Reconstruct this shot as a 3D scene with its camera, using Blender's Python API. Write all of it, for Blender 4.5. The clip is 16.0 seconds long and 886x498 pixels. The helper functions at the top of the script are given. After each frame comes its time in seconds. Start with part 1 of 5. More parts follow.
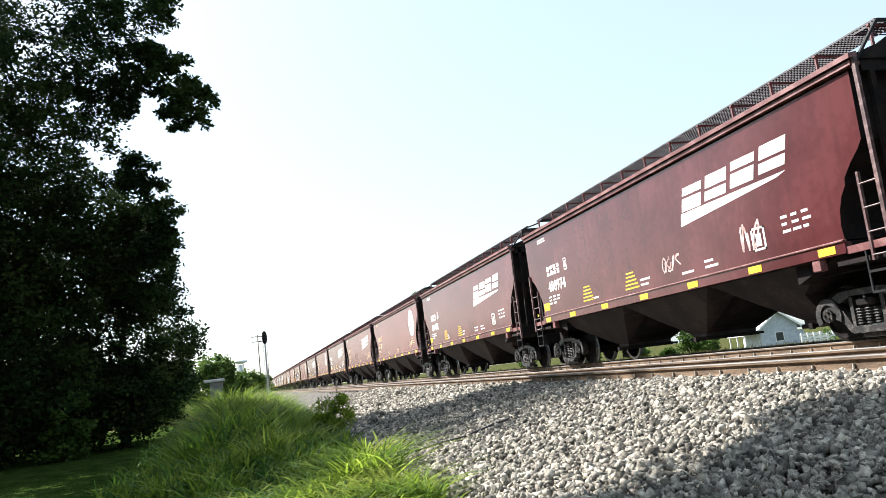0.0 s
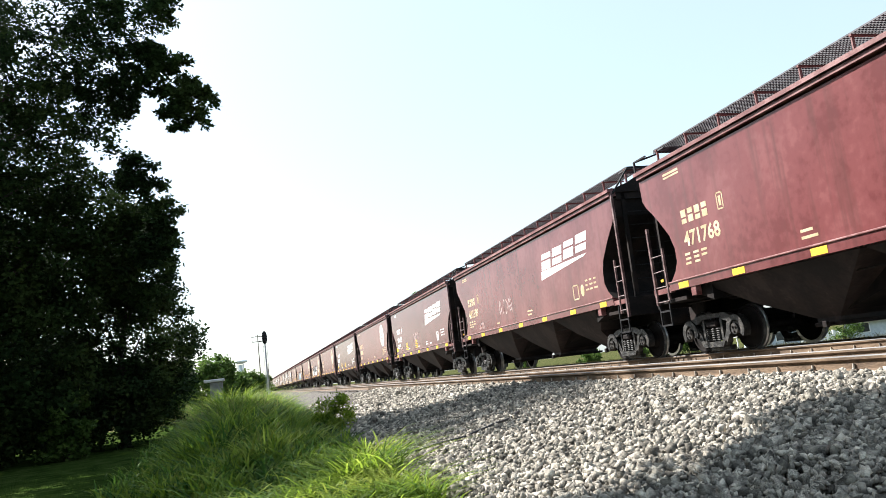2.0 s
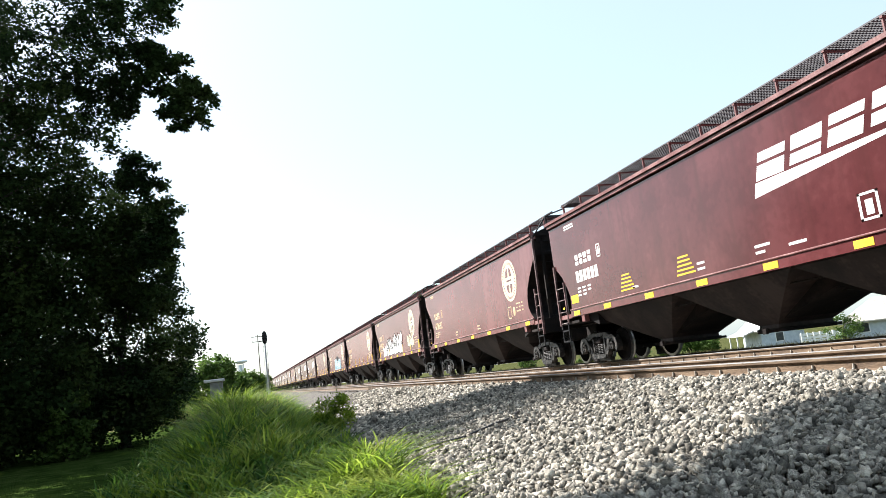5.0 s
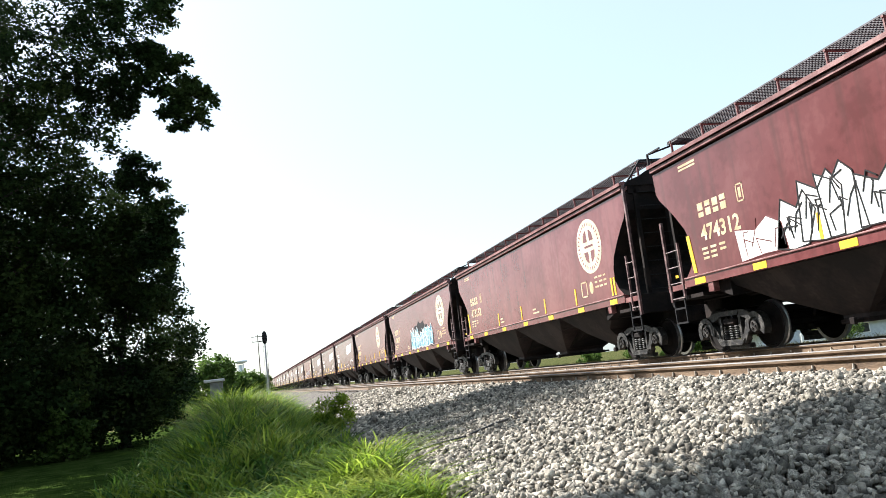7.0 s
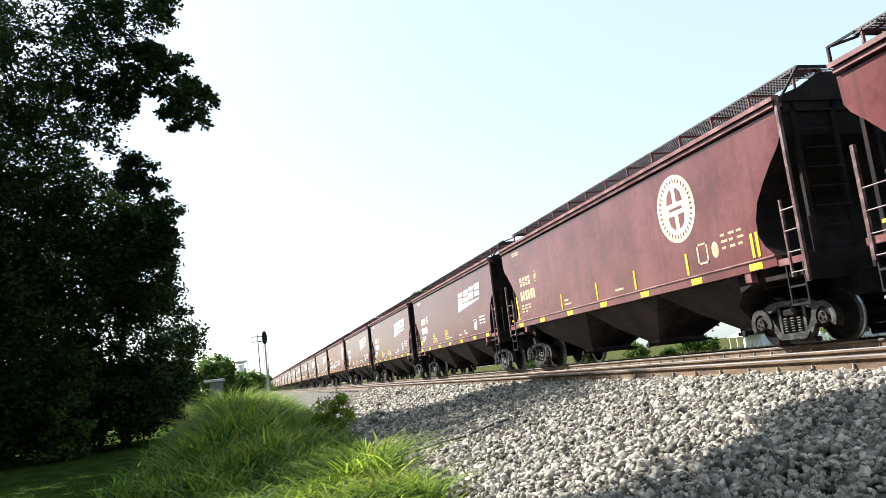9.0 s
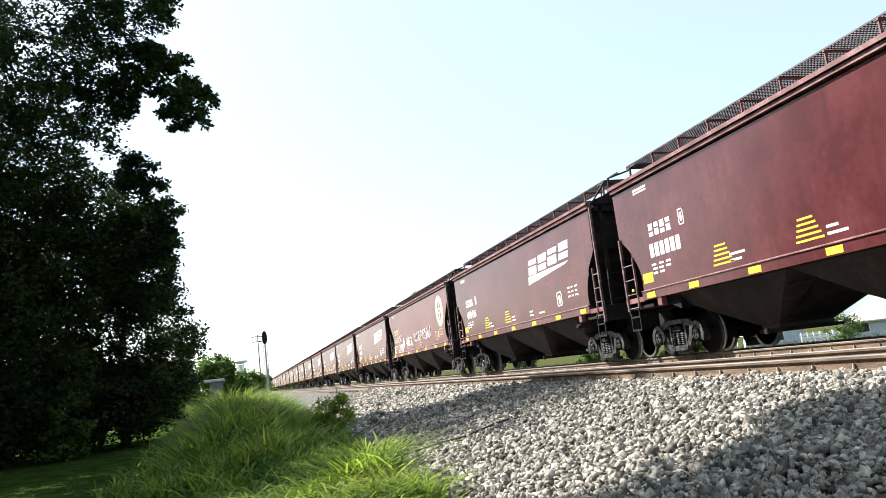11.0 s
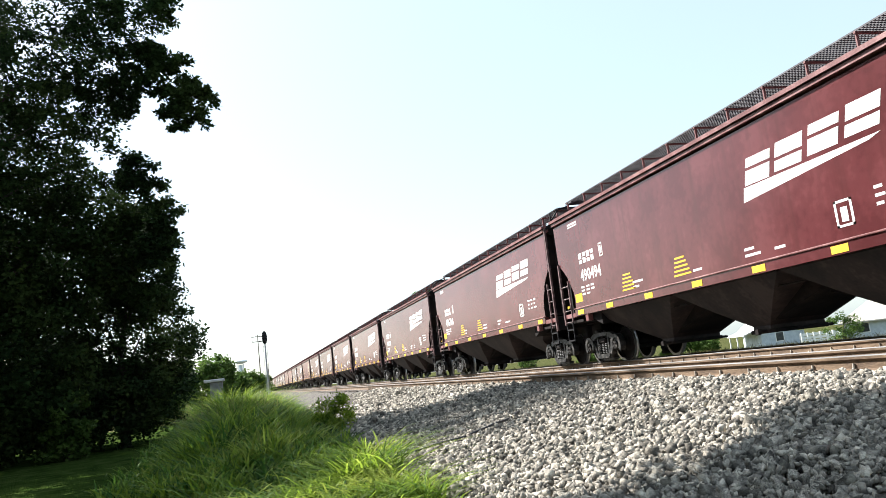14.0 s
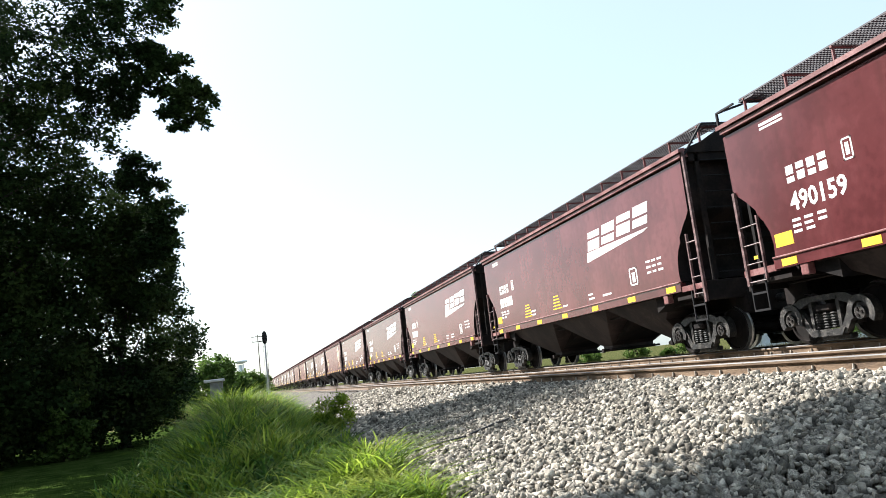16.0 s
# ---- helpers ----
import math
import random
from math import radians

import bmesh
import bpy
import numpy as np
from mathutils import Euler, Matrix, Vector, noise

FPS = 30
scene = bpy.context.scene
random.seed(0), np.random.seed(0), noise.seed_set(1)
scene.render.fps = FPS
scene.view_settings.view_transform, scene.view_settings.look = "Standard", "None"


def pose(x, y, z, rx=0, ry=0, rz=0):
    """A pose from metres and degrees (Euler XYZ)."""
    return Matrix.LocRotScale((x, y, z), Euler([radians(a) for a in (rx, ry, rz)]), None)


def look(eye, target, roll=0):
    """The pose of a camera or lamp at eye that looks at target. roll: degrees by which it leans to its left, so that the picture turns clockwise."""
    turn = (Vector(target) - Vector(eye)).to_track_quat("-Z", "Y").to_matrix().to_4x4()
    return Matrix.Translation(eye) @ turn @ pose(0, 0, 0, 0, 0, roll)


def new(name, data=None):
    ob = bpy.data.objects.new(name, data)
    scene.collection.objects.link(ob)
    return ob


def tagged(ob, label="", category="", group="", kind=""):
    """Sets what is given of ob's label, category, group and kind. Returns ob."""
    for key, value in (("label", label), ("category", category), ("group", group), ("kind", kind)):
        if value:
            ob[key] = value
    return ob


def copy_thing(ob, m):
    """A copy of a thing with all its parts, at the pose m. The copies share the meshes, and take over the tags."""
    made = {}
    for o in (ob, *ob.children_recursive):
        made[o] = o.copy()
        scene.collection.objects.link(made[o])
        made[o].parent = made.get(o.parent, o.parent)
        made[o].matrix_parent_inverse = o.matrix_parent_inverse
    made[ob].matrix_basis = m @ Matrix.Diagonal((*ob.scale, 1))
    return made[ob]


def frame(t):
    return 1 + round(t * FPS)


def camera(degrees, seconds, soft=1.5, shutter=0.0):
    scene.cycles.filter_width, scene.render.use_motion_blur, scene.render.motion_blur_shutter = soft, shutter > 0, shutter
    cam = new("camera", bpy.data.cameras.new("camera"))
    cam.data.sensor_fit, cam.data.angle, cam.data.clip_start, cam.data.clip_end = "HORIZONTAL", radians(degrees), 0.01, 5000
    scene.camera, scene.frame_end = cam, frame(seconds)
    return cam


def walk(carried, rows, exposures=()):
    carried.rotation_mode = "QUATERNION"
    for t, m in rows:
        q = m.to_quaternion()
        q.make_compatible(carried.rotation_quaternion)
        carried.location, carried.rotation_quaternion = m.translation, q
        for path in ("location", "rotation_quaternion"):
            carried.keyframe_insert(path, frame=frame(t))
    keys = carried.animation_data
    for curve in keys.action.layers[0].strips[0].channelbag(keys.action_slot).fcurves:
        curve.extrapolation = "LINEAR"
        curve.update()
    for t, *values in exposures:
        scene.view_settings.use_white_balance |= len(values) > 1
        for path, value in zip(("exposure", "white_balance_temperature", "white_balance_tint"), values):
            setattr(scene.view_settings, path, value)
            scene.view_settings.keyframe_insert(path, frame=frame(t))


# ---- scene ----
# The camera stands still beside a double track; y runs along the rails, z = 0 is the top of the rails.
EYE = Vector((0.0, 0.0, 0.32))
AHEAD = Vector((0.2573, 0.9540, 0.1540))
cam = camera(59.6, 16.0, soft=0.8, shutter=0.0)
VIEW = look(EYE, EYE + AHEAD * 10, -6.71)
walk(cam, [(0.0, VIEW), (16.0, VIEW)])

# ---- light ----
SUN_EL, SUN_AZ = radians(43), radians(-40)      # azimuth from the track's direction, to its left
world = bpy.data.worlds.new("sky")
scene.world = world
world.use_nodes = True
wn = world.node_tree.nodes
sky = wn.new("ShaderNodeTexSky")
sky.sky_type, sky.sun_disc = "NISHITA", False
sky.sun_elevation, sky.sun_rotation = SUN_EL, SUN_AZ
sky.air_density, sky.dust_density, sky.ozone_density = 1.0, 1.6, 1.0
wn["Background"].inputs["Strength"].default_value = 0.080
haze = wn.new("ShaderNodeMixRGB")                # summer haze pales the whole sky
haze.inputs[0].default_value = 0.45
haze.inputs[2].default_value = (4.7, 5.8, 6.25, 1)
world.node_tree.links.new(sky.outputs[0], haze.inputs[1])
world.node_tree.links.new(haze.outputs[0], wn["Background"].inputs[0])
sun_dir = Vector((math.sin(SUN_AZ) * math.cos(SUN_EL), math.cos(SUN_AZ) * math.cos(SUN_EL), math.sin(SUN_EL)))
sun = new("sun", bpy.data.lights.new("sun", "SUN"))
sun.data.energy, sun.data.angle, sun.data.color = 5.0, radians(0.53), (1.0, 0.965, 0.925)
sun.matrix_world = look(sun_dir * 60, (0, 0, 0))
scene.view_settings.exposure = 1.55


# ---- materials ----
def material(name, colours, scale=4.0, rough=0.7, metal=0.0, bump=0.0, bump_scale=None, vary=0.0, fine=0.35,
             stretch=(1, 1, 1), translucent=0.0, spec=0.5, island=False, stain=None):
    """A surface of two or three colours mixed by coarse and fine noise, with relief, and some variation from piece to piece."""
    m = bpy.data.materials.new(name)
    m.use_nodes = True
    nt = m.node_tree
    n, lk = nt.nodes, nt.links
    b = n["Principled BSDF"]
    b.inputs["Roughness"].default_value = rough
    b.inputs["Metallic"].default_value = metal
    b.inputs["Specular IOR Level"].default_value = spec
    co = n.new("ShaderNodeTexCoord")
    mp = n.new("ShaderNodeMapping")
    mp.inputs["Scale"].default_value = stretch
    lk.new(co.outputs["Object"], mp.inputs["Vector"])
    a = n.new("ShaderNodeTexNoise")
    a.inputs["Scale"].default_value, a.inputs["Detail"].default_value = scale, 6
    f = n.new("ShaderNodeTexNoise")
    f.inputs["Scale"].default_value, f.inputs["Detail"].default_value = scale * 9, 4
    for t in (a, f):
        lk.new(mp.outputs[0], t.inputs["Vector"])
    mix = n.new("ShaderNodeMath")
    mix.operation = "MULTIPLY_ADD"
    mix.inputs[1].default_value = fine
    lk.new(f.outputs[0], mix.inputs[0])
    lk.new(a.outputs[0], mix.inputs[2])
    ramp = n.new("ShaderNodeValToRGB")
    ramp.color_ramp.interpolation = "EASE"
    el = ramp.color_ramp.elements
    while len(el) < len(colours):
        el.new(0.5)
    lo, hi = 0.36 + fine * 0.5, 0.64 + fine * 0.5
    for i, c in enumerate(colours):
        el[i].position = min(1, lo + (hi - lo) * i / max(1, len(colours) - 1))
        el[i].color = (*c, 1)
    lk.new(mix.outputs[0], ramp.inputs[0])
    out = ramp.outputs[0]
    if stain:                                    # streaks that run down the surface
        sm = n.new("ShaderNodeMapping")
        sm.inputs["Scale"].default_value = (0.4, 2.2, 0.12)
        lk.new(co.outputs["Object"], sm.inputs["Vector"])
        sn = n.new("ShaderNodeTexNoise")
        sn.inputs["Scale"].default_value, sn.inputs["Detail"].default_value = 2.0, 5
        lk.new(sm.outputs[0], sn.inputs["Vector"])
        sr = n.new("ShaderNodeMapRange")
        sr.inputs[1].default_value, sr.inputs[2].default_value, sr.inputs[4].default_value = 0.52, 0.72, stain[1]
        lk.new(sn.outputs[0], sr.inputs[0])
        sx = n.new("ShaderNodeMixRGB")
        sx.inputs[2].default_value = (*stain[0], 1)
        lk.new(sr.outputs[0], sx.inputs[0])
        lk.new(out, sx.inputs[1])
        out = sx.outputs[0]
    if vary:
        if island:
            g = n.new("ShaderNodeNewGeometry")
            rnd = g.outputs["Random Per Island"]
        else:
            rnd = n.new("ShaderNodeObjectInfo").outputs["Random"]
        r = n.new("ShaderNodeMapRange")
        r.inputs[3].default_value, r.inputs[4].default_value = 1 - vary, 1 + vary
        lk.new(rnd, r.inputs[0])
        h = n.new("ShaderNodeHueSaturation")
        lk.new(r.outputs[0], h.inputs["Value"])
        lk.new(out, h.inputs["Color"])
        out = h.outputs[0]
    lk.new(out, b.inputs["Base Color"])
    if bump:
        bp = n.new("ShaderNodeBump")
        bp.inputs["Strength"].default_value, bp.inputs["Distance"].default_value = bump, 0.02
        if bump_scale:
            bt = n.new("ShaderNodeTexNoise")
            bt.inputs["Scale"].default_value, bt.inputs["Detail"].default_value = bump_scale, 5
            lk.new(mp.outputs[0], bt.inputs["Vector"])
            lk.new(bt.outputs[0], bp.inputs["Height"])
        else:
            lk.new(f.outputs[0], bp.inputs["Height"])
        lk.new(bp.outputs[0], b.inputs["Normal"])
    if translucent:
        tr = n.new("ShaderNodeBsdfTranslucent")
        lk.new(out, tr.inputs["Color"])
        mx = n.new("ShaderNodeMixShader")
        mx.inputs[0].default_value = translucent
        lk.new(b.outputs[0], mx.inputs[1])
        lk.new(tr.outputs[0], mx.inputs[2])
        lk.new(mx.outputs[0], n["Material Output"].inputs[0])
    return m


M_RED = material("mineral red paint", [(0.078, 0.0190, 0.0205), (0.100, 0.0255, 0.0275), (0.124, 0.035, 0.037)], 0.7, 0.22, bump=0.02,
                 vary=0.14, stain=((0.070, 0.020, 0.019), 0.6))
M_FADED = material("faded brown paint", [(0.110, 0.0295, 0.0300), (0.145, 0.043, 0.0435), (0.175, 0.059, 0.059)], 0.7, 0.27, bump=0.02,
                   vary=0.14, stain=((0.085, 0.033, 0.030), 0.7))
M_TRIM = material("worn ladder paint", [(0.045, 0.020, 0.020), (0.095, 0.046, 0.045), (0.20, 0.125, 0.12)], 6.0, 0.55, bump=0.1)
M_LIP = material("chalky edge paint", [(0.115, 0.030, 0.029), (0.165, 0.058, 0.055), (0.25, 0.12, 0.115)], 2.5, 0.5, bump=0.1)
# near black: the shade under and between the cars is in this colour
M_DARK = material("shade-black car steel", [(0.006, 0.005, 0.005), (0.012, 0.009, 0.0085), (0.022, 0.015, 0.013)], 2.0, 0.85, bump=0.2, spec=0.2)
# brown taken down almost to black: underside shade is in the colour
M_BAY = material("shade-dark brown bay steel", [(0.010, 0.007, 0.007), (0.022, 0.014, 0.013), (0.042, 0.028, 0.025)], 1.2, 0.7, bump=0.2, spec=0.3, stain=((0.006, 0.005, 0.005), 0.6))
M_BLACK = material("black steel", [(0.008, 0.008, 0.009), (0.018, 0.018, 0.020)], 3.0, 0.7, bump=0.1, spec=0.2)
M_CAST = material("dusty cast steel", [(0.004, 0.0038, 0.0036), (0.011, 0.010, 0.009), (0.066, 0.060, 0.053)], 7.0, 0.5, 0.2, bump=0.6)
M_WHEEL = material("brown wheel steel", [(0.006, 0.005, 0.0045), (0.013, 0.010, 0.009)], 4.0, 0.8, 0.0, spec=0.15, bump=0.1)
M_TREAD = material("polished tread", [(0.35, 0.34, 0.33), (0.5, 0.49, 0.48)], 9.0, 0.28, 0.9)
M_GRATE = material("galvanised grating", [(0.05, 0.05, 0.055), (0.09, 0.09, 0.10)], 4.0, 0.6, 0.4)
M_WHITE = material("white stencil paint", [(0.62, 0.60, 0.58), (0.78, 0.77, 0.75), (0.84, 0.83, 0.81)], 3.0, 0.6)
M_CREAM = material("aged cream paint", [(0.48, 0.41, 0.28), (0.64, 0.57, 0.43)], 3.0, 0.6)
M_GOLD = material("faded gold stencil paint", [(0.42, 0.30, 0.17), (0.58, 0.46, 0.30)], 3.0, 0.6)
M_YELLOW = material("yellow marker", [(0.72, 0.42, 0.02), (0.85, 0.55, 0.04)], 3.0, 0.5)
M_PALE = material("thin pale chalk paint", [(0.38, 0.22, 0.20), (0.62, 0.52, 0.50)], 5.0, 0.7)
M_TEAL = material("pale blue spray paint", [(0.03, 0.15, 0.22), (0.10, 0.30, 0.38), (0.36, 0.50, 0.52)], 3.0, 0.6)
M_RUST = material("rusty rail steel", [(0.085, 0.054, 0.033), (0.135, 0.088, 0.053), (0.19, 0.128, 0.080)], 6.0, 0.85, bump=0.3, stretch=(1, .3, 1))
M_HEAD = material("worn rail head", [(0.07, 0.068, 0.068), (0.13, 0.128, 0.128)], 8.0, 0.62, 0.15, stretch=(1, .1, 1))
M_TIE = material("weathered tie timber", [(0.06, 0.048, 0.038), (0.13, 0.105, 0.085), (0.2, 0.17, 0.14)], 6.0, 0.9, bump=0.6, stretch=(.2, 3, 3), vary=.2)
M_STONE = material("crushed limestone", [(0.10, 0.092, 0.080), (0.235, 0.215, 0.182), (0.40, 0.365, 0.30)], 14.0, 0.95, bump=0.5, bump_scale=90, vary=0.62, spec=0.15, island=True)
M_STONE1 = material("crushed limestone piece", [(0.10, 0.092, 0.080), (0.235, 0.215, 0.182), (0.40, 0.365, 0.30)], 14.0, 0.95, bump=0.5, bump_scale=90, vary=0.62, spec=0.15)
# bed darker than its stones: shade of the gaps is in the colour
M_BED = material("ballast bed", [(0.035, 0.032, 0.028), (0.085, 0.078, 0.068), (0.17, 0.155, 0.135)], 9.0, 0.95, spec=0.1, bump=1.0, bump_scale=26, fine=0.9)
M_SOIL = material("meadow ground", [(0.030, 0.040, 0.013), (0.050, 0.058, 0.021), (0.11, 0.10, 0.050)], 1.6, 1.0, spec=0.0, bump=0.6, bump_scale=30)
M_GRASS = material("grass blades", [(0.034, 0.086, 0.016), (0.075, 0.155, 0.024), (0.15, 0.235, 0.040)], 1.8, 0.5, vary=0.55, island=True, translucent=0.42, spec=0.08)
# darker than open grass: tree shade is partly put into the colour
M_LAWN = material("shade-dark lawn blades", [(0.026, 0.052, 0.009), (0.042, 0.078, 0.013), (0.066, 0.105, 0.022)], 0.9, 0.7, vary=0.3, island=True, translucent=0.3, spec=0.03)
# brighter copy of the grass colours, with sunlight put into the colour
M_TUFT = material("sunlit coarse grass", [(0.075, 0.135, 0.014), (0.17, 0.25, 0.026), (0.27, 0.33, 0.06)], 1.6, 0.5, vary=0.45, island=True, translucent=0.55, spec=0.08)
M_WEED = material("dusty weeds", [(0.045, 0.050, 0.018), (0.10, 0.090, 0.034), (0.19, 0.155, 0.065)], 0.5, 0.7, vary=0.4, island=True, translucent=0.35, spec=0.05)
M_STRAW = material("seed heads", [(0.22, 0.20, 0.08), (0.34, 0.30, 0.13)], 2.0, 0.8, vary=0.3, island=True, translucent=0.4)
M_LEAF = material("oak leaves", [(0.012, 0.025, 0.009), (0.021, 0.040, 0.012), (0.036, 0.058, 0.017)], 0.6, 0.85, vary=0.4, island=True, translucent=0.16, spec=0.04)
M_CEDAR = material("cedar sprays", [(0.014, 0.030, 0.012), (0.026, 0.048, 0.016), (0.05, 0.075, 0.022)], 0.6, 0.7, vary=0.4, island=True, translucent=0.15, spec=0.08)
M_BUSH = material("bush leaves", [(0.045, 0.085, 0.018), (0.07, 0.125, 0.028), (0.11, 0.17, 0.045)], 0.6, 0.55, vary=0.35, island=True, translucent=0.4, spec=0.08)
M_BARK = material("tree bark", [(0.015, 0.012, 0.010), (0.04, 0.032, 0.026)], 5.0, 0.95, bump=1.0, stretch=(2, 2, .4))
M_SIDING = material("pale blue-grey siding", [(0.42, 0.47, 0.52), (0.52, 0.57, 0.61)], 2.0, 0.7, bump=0.05)
M_ROOFING = material("light shingle roof", [(0.56, 0.55, 0.55), (0.72, 0.71, 0.70)], 3.0, 0.9, bump=0.3)
M_TANROOF = material("sun-bleached tan shingles", [(0.34, 0.31, 0.27), (0.44, 0.41, 0.36), (0.52, 0.49, 0.44)], 2.0, 0.9, bump=0.4)
M_PAINTW = material("white wood trim", [(0.72, 0.72, 0.70), (0.82, 0.82, 0.80)], 3.0, 0.6)
M_GLASSD = material("dark window glass", [(0.02, 0.025, 0.03), (0.04, 0.045, 0.05)], 2.0, 0.1)
M_STEELG = material("weathered grey steel", [(0.30, 0.31, 0.32), (0.42, 0.43, 0.44)], 3.0, 0.5, 0.5)
M_WOODP = material("utility pole wood", [(0.10, 0.08, 0.065), (0.19, 0.16, 0.13)], 4.0, 0.9, bump=0.4, stretch=(3, 3, .3))
M_TANK = material("pale tank paint", [(0.55, 0.62, 0.66), (0.66, 0.72, 0.75)], 1.0, 0.5)
# turf under the blades, tree shade in its dark greens
M_LAWNBED = material("shade-dark lawn turf", [(0.018, 0.034, 0.007), (0.030, 0.052, 0.011), (0.045, 0.066, 0.018)], 2.5, 1.0, bump=0.6, bump_scale=40, spec=0.0)
M_CLIP = material("pale spring clip steel", [(0.22, 0.19, 0.15), (0.36, 0.32, 0.27)], 6.0, 0.6, 0.2)
M_CABINET = material("dull grey cabinet paint", [(0.10, 0.105, 0.10), (0.16, 0.165, 0.16)], 2.0, 0.7)
M_CABLE = material("black cable rubber", [(0.012, 0.012, 0.012), (0.03, 0.03, 0.03)], 6.0, 0.6)


# ---- building blocks ----
def part(name, bm, material_, parent=None, label="", smooth=False):
    """Links a bmesh as one mesh object under a thing or a part."""
    me = bpy.data.meshes.new(name)
    bm.normal_update()
    bm.to_mesh(me)
    bm.free()
    if smooth:
        for p in me.polygons:
            p.use_smooth = True
    return piece(name, me, material_, parent, label)


def piece(name, me, material_, parent=None, label=""):
    if material_ and not me.materials:
        me.materials.append(material_)
    ob = new(name, me)
    if parent:
        ob.parent = parent
    if label:
        ob["label"] = label
    return ob


def box(bm, x0, x1, y0, y1, z0, z1, bevel=0.0):
    vs = [bm.verts.new((x, y, z)) for x in (x0, x1) for y in (y0, y1) for z in (z0, z1)]
    fs = [bm.faces.new([vs[i] for i in f]) for f in ((0, 1, 3, 2), (4, 6, 7, 5), (0, 4, 5, 1), (2, 3, 7, 6), (0, 2, 6, 4), (1, 5, 7, 3))]
    if bevel:
        es = list({e for f in fs for e in f.edges})
        bmesh.ops.bevel(bm, geom=es, offset=bevel, segments=1, affect="EDGES")
    return vs


def bar(bm, a, b, w, d=None):
    """A square bar from a to b."""
    a, b = Vector(a), Vector(b)
    d = d or w
    q = (b - a).to_track_quat("Z", "Y")
    ex, ey = q @ Vector((w / 2, 0, 0)), q @ Vector((0, d / 2, 0))
    v = [bm.verts.new(p + sx * ex + sy * ey) for p in (a, b) for sx, sy in ((-1, -1), (1, -1), (1, 1), (-1, 1))]
    for f in ((3, 2, 1, 0), (4, 5, 6, 7), (0, 1, 5, 4), (1, 2, 6, 5), (2, 3, 7, 6), (3, 0, 4, 7)):
        bm.faces.new([v[i] for i in f])


def tube(bm, pts, r, sides=8, cap=True):
    """A round tube along points; r: a radius or one for each point."""
    pts = [Vector(p) for p in pts]
    rs = r if isinstance(r, (list, tuple)) else [r] * len(pts)
    rings = []
    for i, p in enumerate(pts):
        d = (pts[min(i + 1, len(pts) - 1)] - pts[max(i - 1, 0)]).normalized()
        q = d.to_track_quat("Z", "Y")
        rings.append([bm.verts.new(p + q @ Vector((rs[i] * math.cos(6.2832 * k / sides), rs[i] * math.sin(6.2832 * k / sides), 0))) for k in range(sides)])
    for A, B in zip(rings, rings[1:]):
        for k in range(sides):
            bm.faces.new((A[k], A[(k + 1) % sides], B[(k + 1) % sides], B[k]))
    if cap:
        bm.faces.new(rings[0][::-1])
        bm.faces.new(rings[-1])


def prism(bm, outline, x0, x1):
    """An outline of (y, z) pushed from x0 to x1."""
    A = [bm.verts.new((x0, y, z)) for y, z in outline]
    B = [bm.verts.new((x1, y, z)) for y, z in outline]
    n = len(outline)
    for i in range(n):
        bm.faces.new((A[i], A[(i + 1) % n], B[(i + 1) % n], B[i]))
    bm.faces.new(A[::-1])
    bm.faces.new(B)
    bmesh.ops.recalc_face_normals(bm, faces=bm.faces[:])


def prism_y(bm, outline, y0, y1):
    """An outline of (x, z) pushed from y0 to y1."""
    loft(bm, [[(x, y, z) for x, z in outline] for y in (y0, y1)])


def lathe_y(bm, profile, sides=28):
    """A solid of revolution about the x axis: profile of (x, radius)."""
    rings = [[bm.verts.new((x, r * math.cos(6.2832 * k / sides), r * math.sin(6.2832 * k / sides))) for k in range(sides)] for x, r in profile]
    for A, B in zip(rings, rings[1:]):
        for k in range(sides):
            bm.faces.new((A[k], B[k], B[(k + 1) % sides], A[(k + 1) % sides]))
    bm.faces.new(rings[0])
    bm.faces.new(rings[-1][::-1])


def loft(bm, sections, close_ends=True):
    """Skins closed sections (lists of equal length)."""
    rings = [[bm.verts.new(p) for p in s] for s in sections]
    n = len(rings[0])
    for A, B in zip(rings, rings[1:]):
        for k in range(n):
            bm.faces.new((A[k], A[(k + 1) % n], B[(k + 1) % n], B[k]))
    if close_ends:
        bm.faces.new(rings[0][::-1])
        bm.faces.new(rings[-1])
    bmesh.ops.recalc_face_normals(bm, faces=bm.faces[:])


def mesh_from_arrays(name, verts, faces):
    """A mesh from numpy arrays of corners and of equal-sized faces."""
    me = bpy.data.meshes.new(name)
    k = faces.shape[1]
    me.vertices.add(len(verts))
    me.vertices.foreach_set("co", np.ascontiguousarray(verts, dtype=np.float32).ravel())
    me.loops.add(faces.size)
    me.loops.foreach_set("vertex_index", np.ascontiguousarray(faces, dtype=np.int32).ravel())
    me.polygons.add(len(faces))
    me.polygons.foreach_set("loop_start", np.arange(0, faces.size, k, dtype=np.int32))
    me.polygons.foreach_set("loop_total", np.full(len(faces), k, dtype=np.int32))
    me.update(calc_edges=True)
    return me


rng = np.random.default_rng(7)


# ---- ground, ballast and the two tracks ----
NEAR_RAIL, TRAIN_RAIL, GAUGE = 5.745, 10.32, 1.50
NEAR_MID, TRAIN_MID = NEAR_RAIL + GAUGE / 2, TRAIN_RAIL + GAUGE / 2
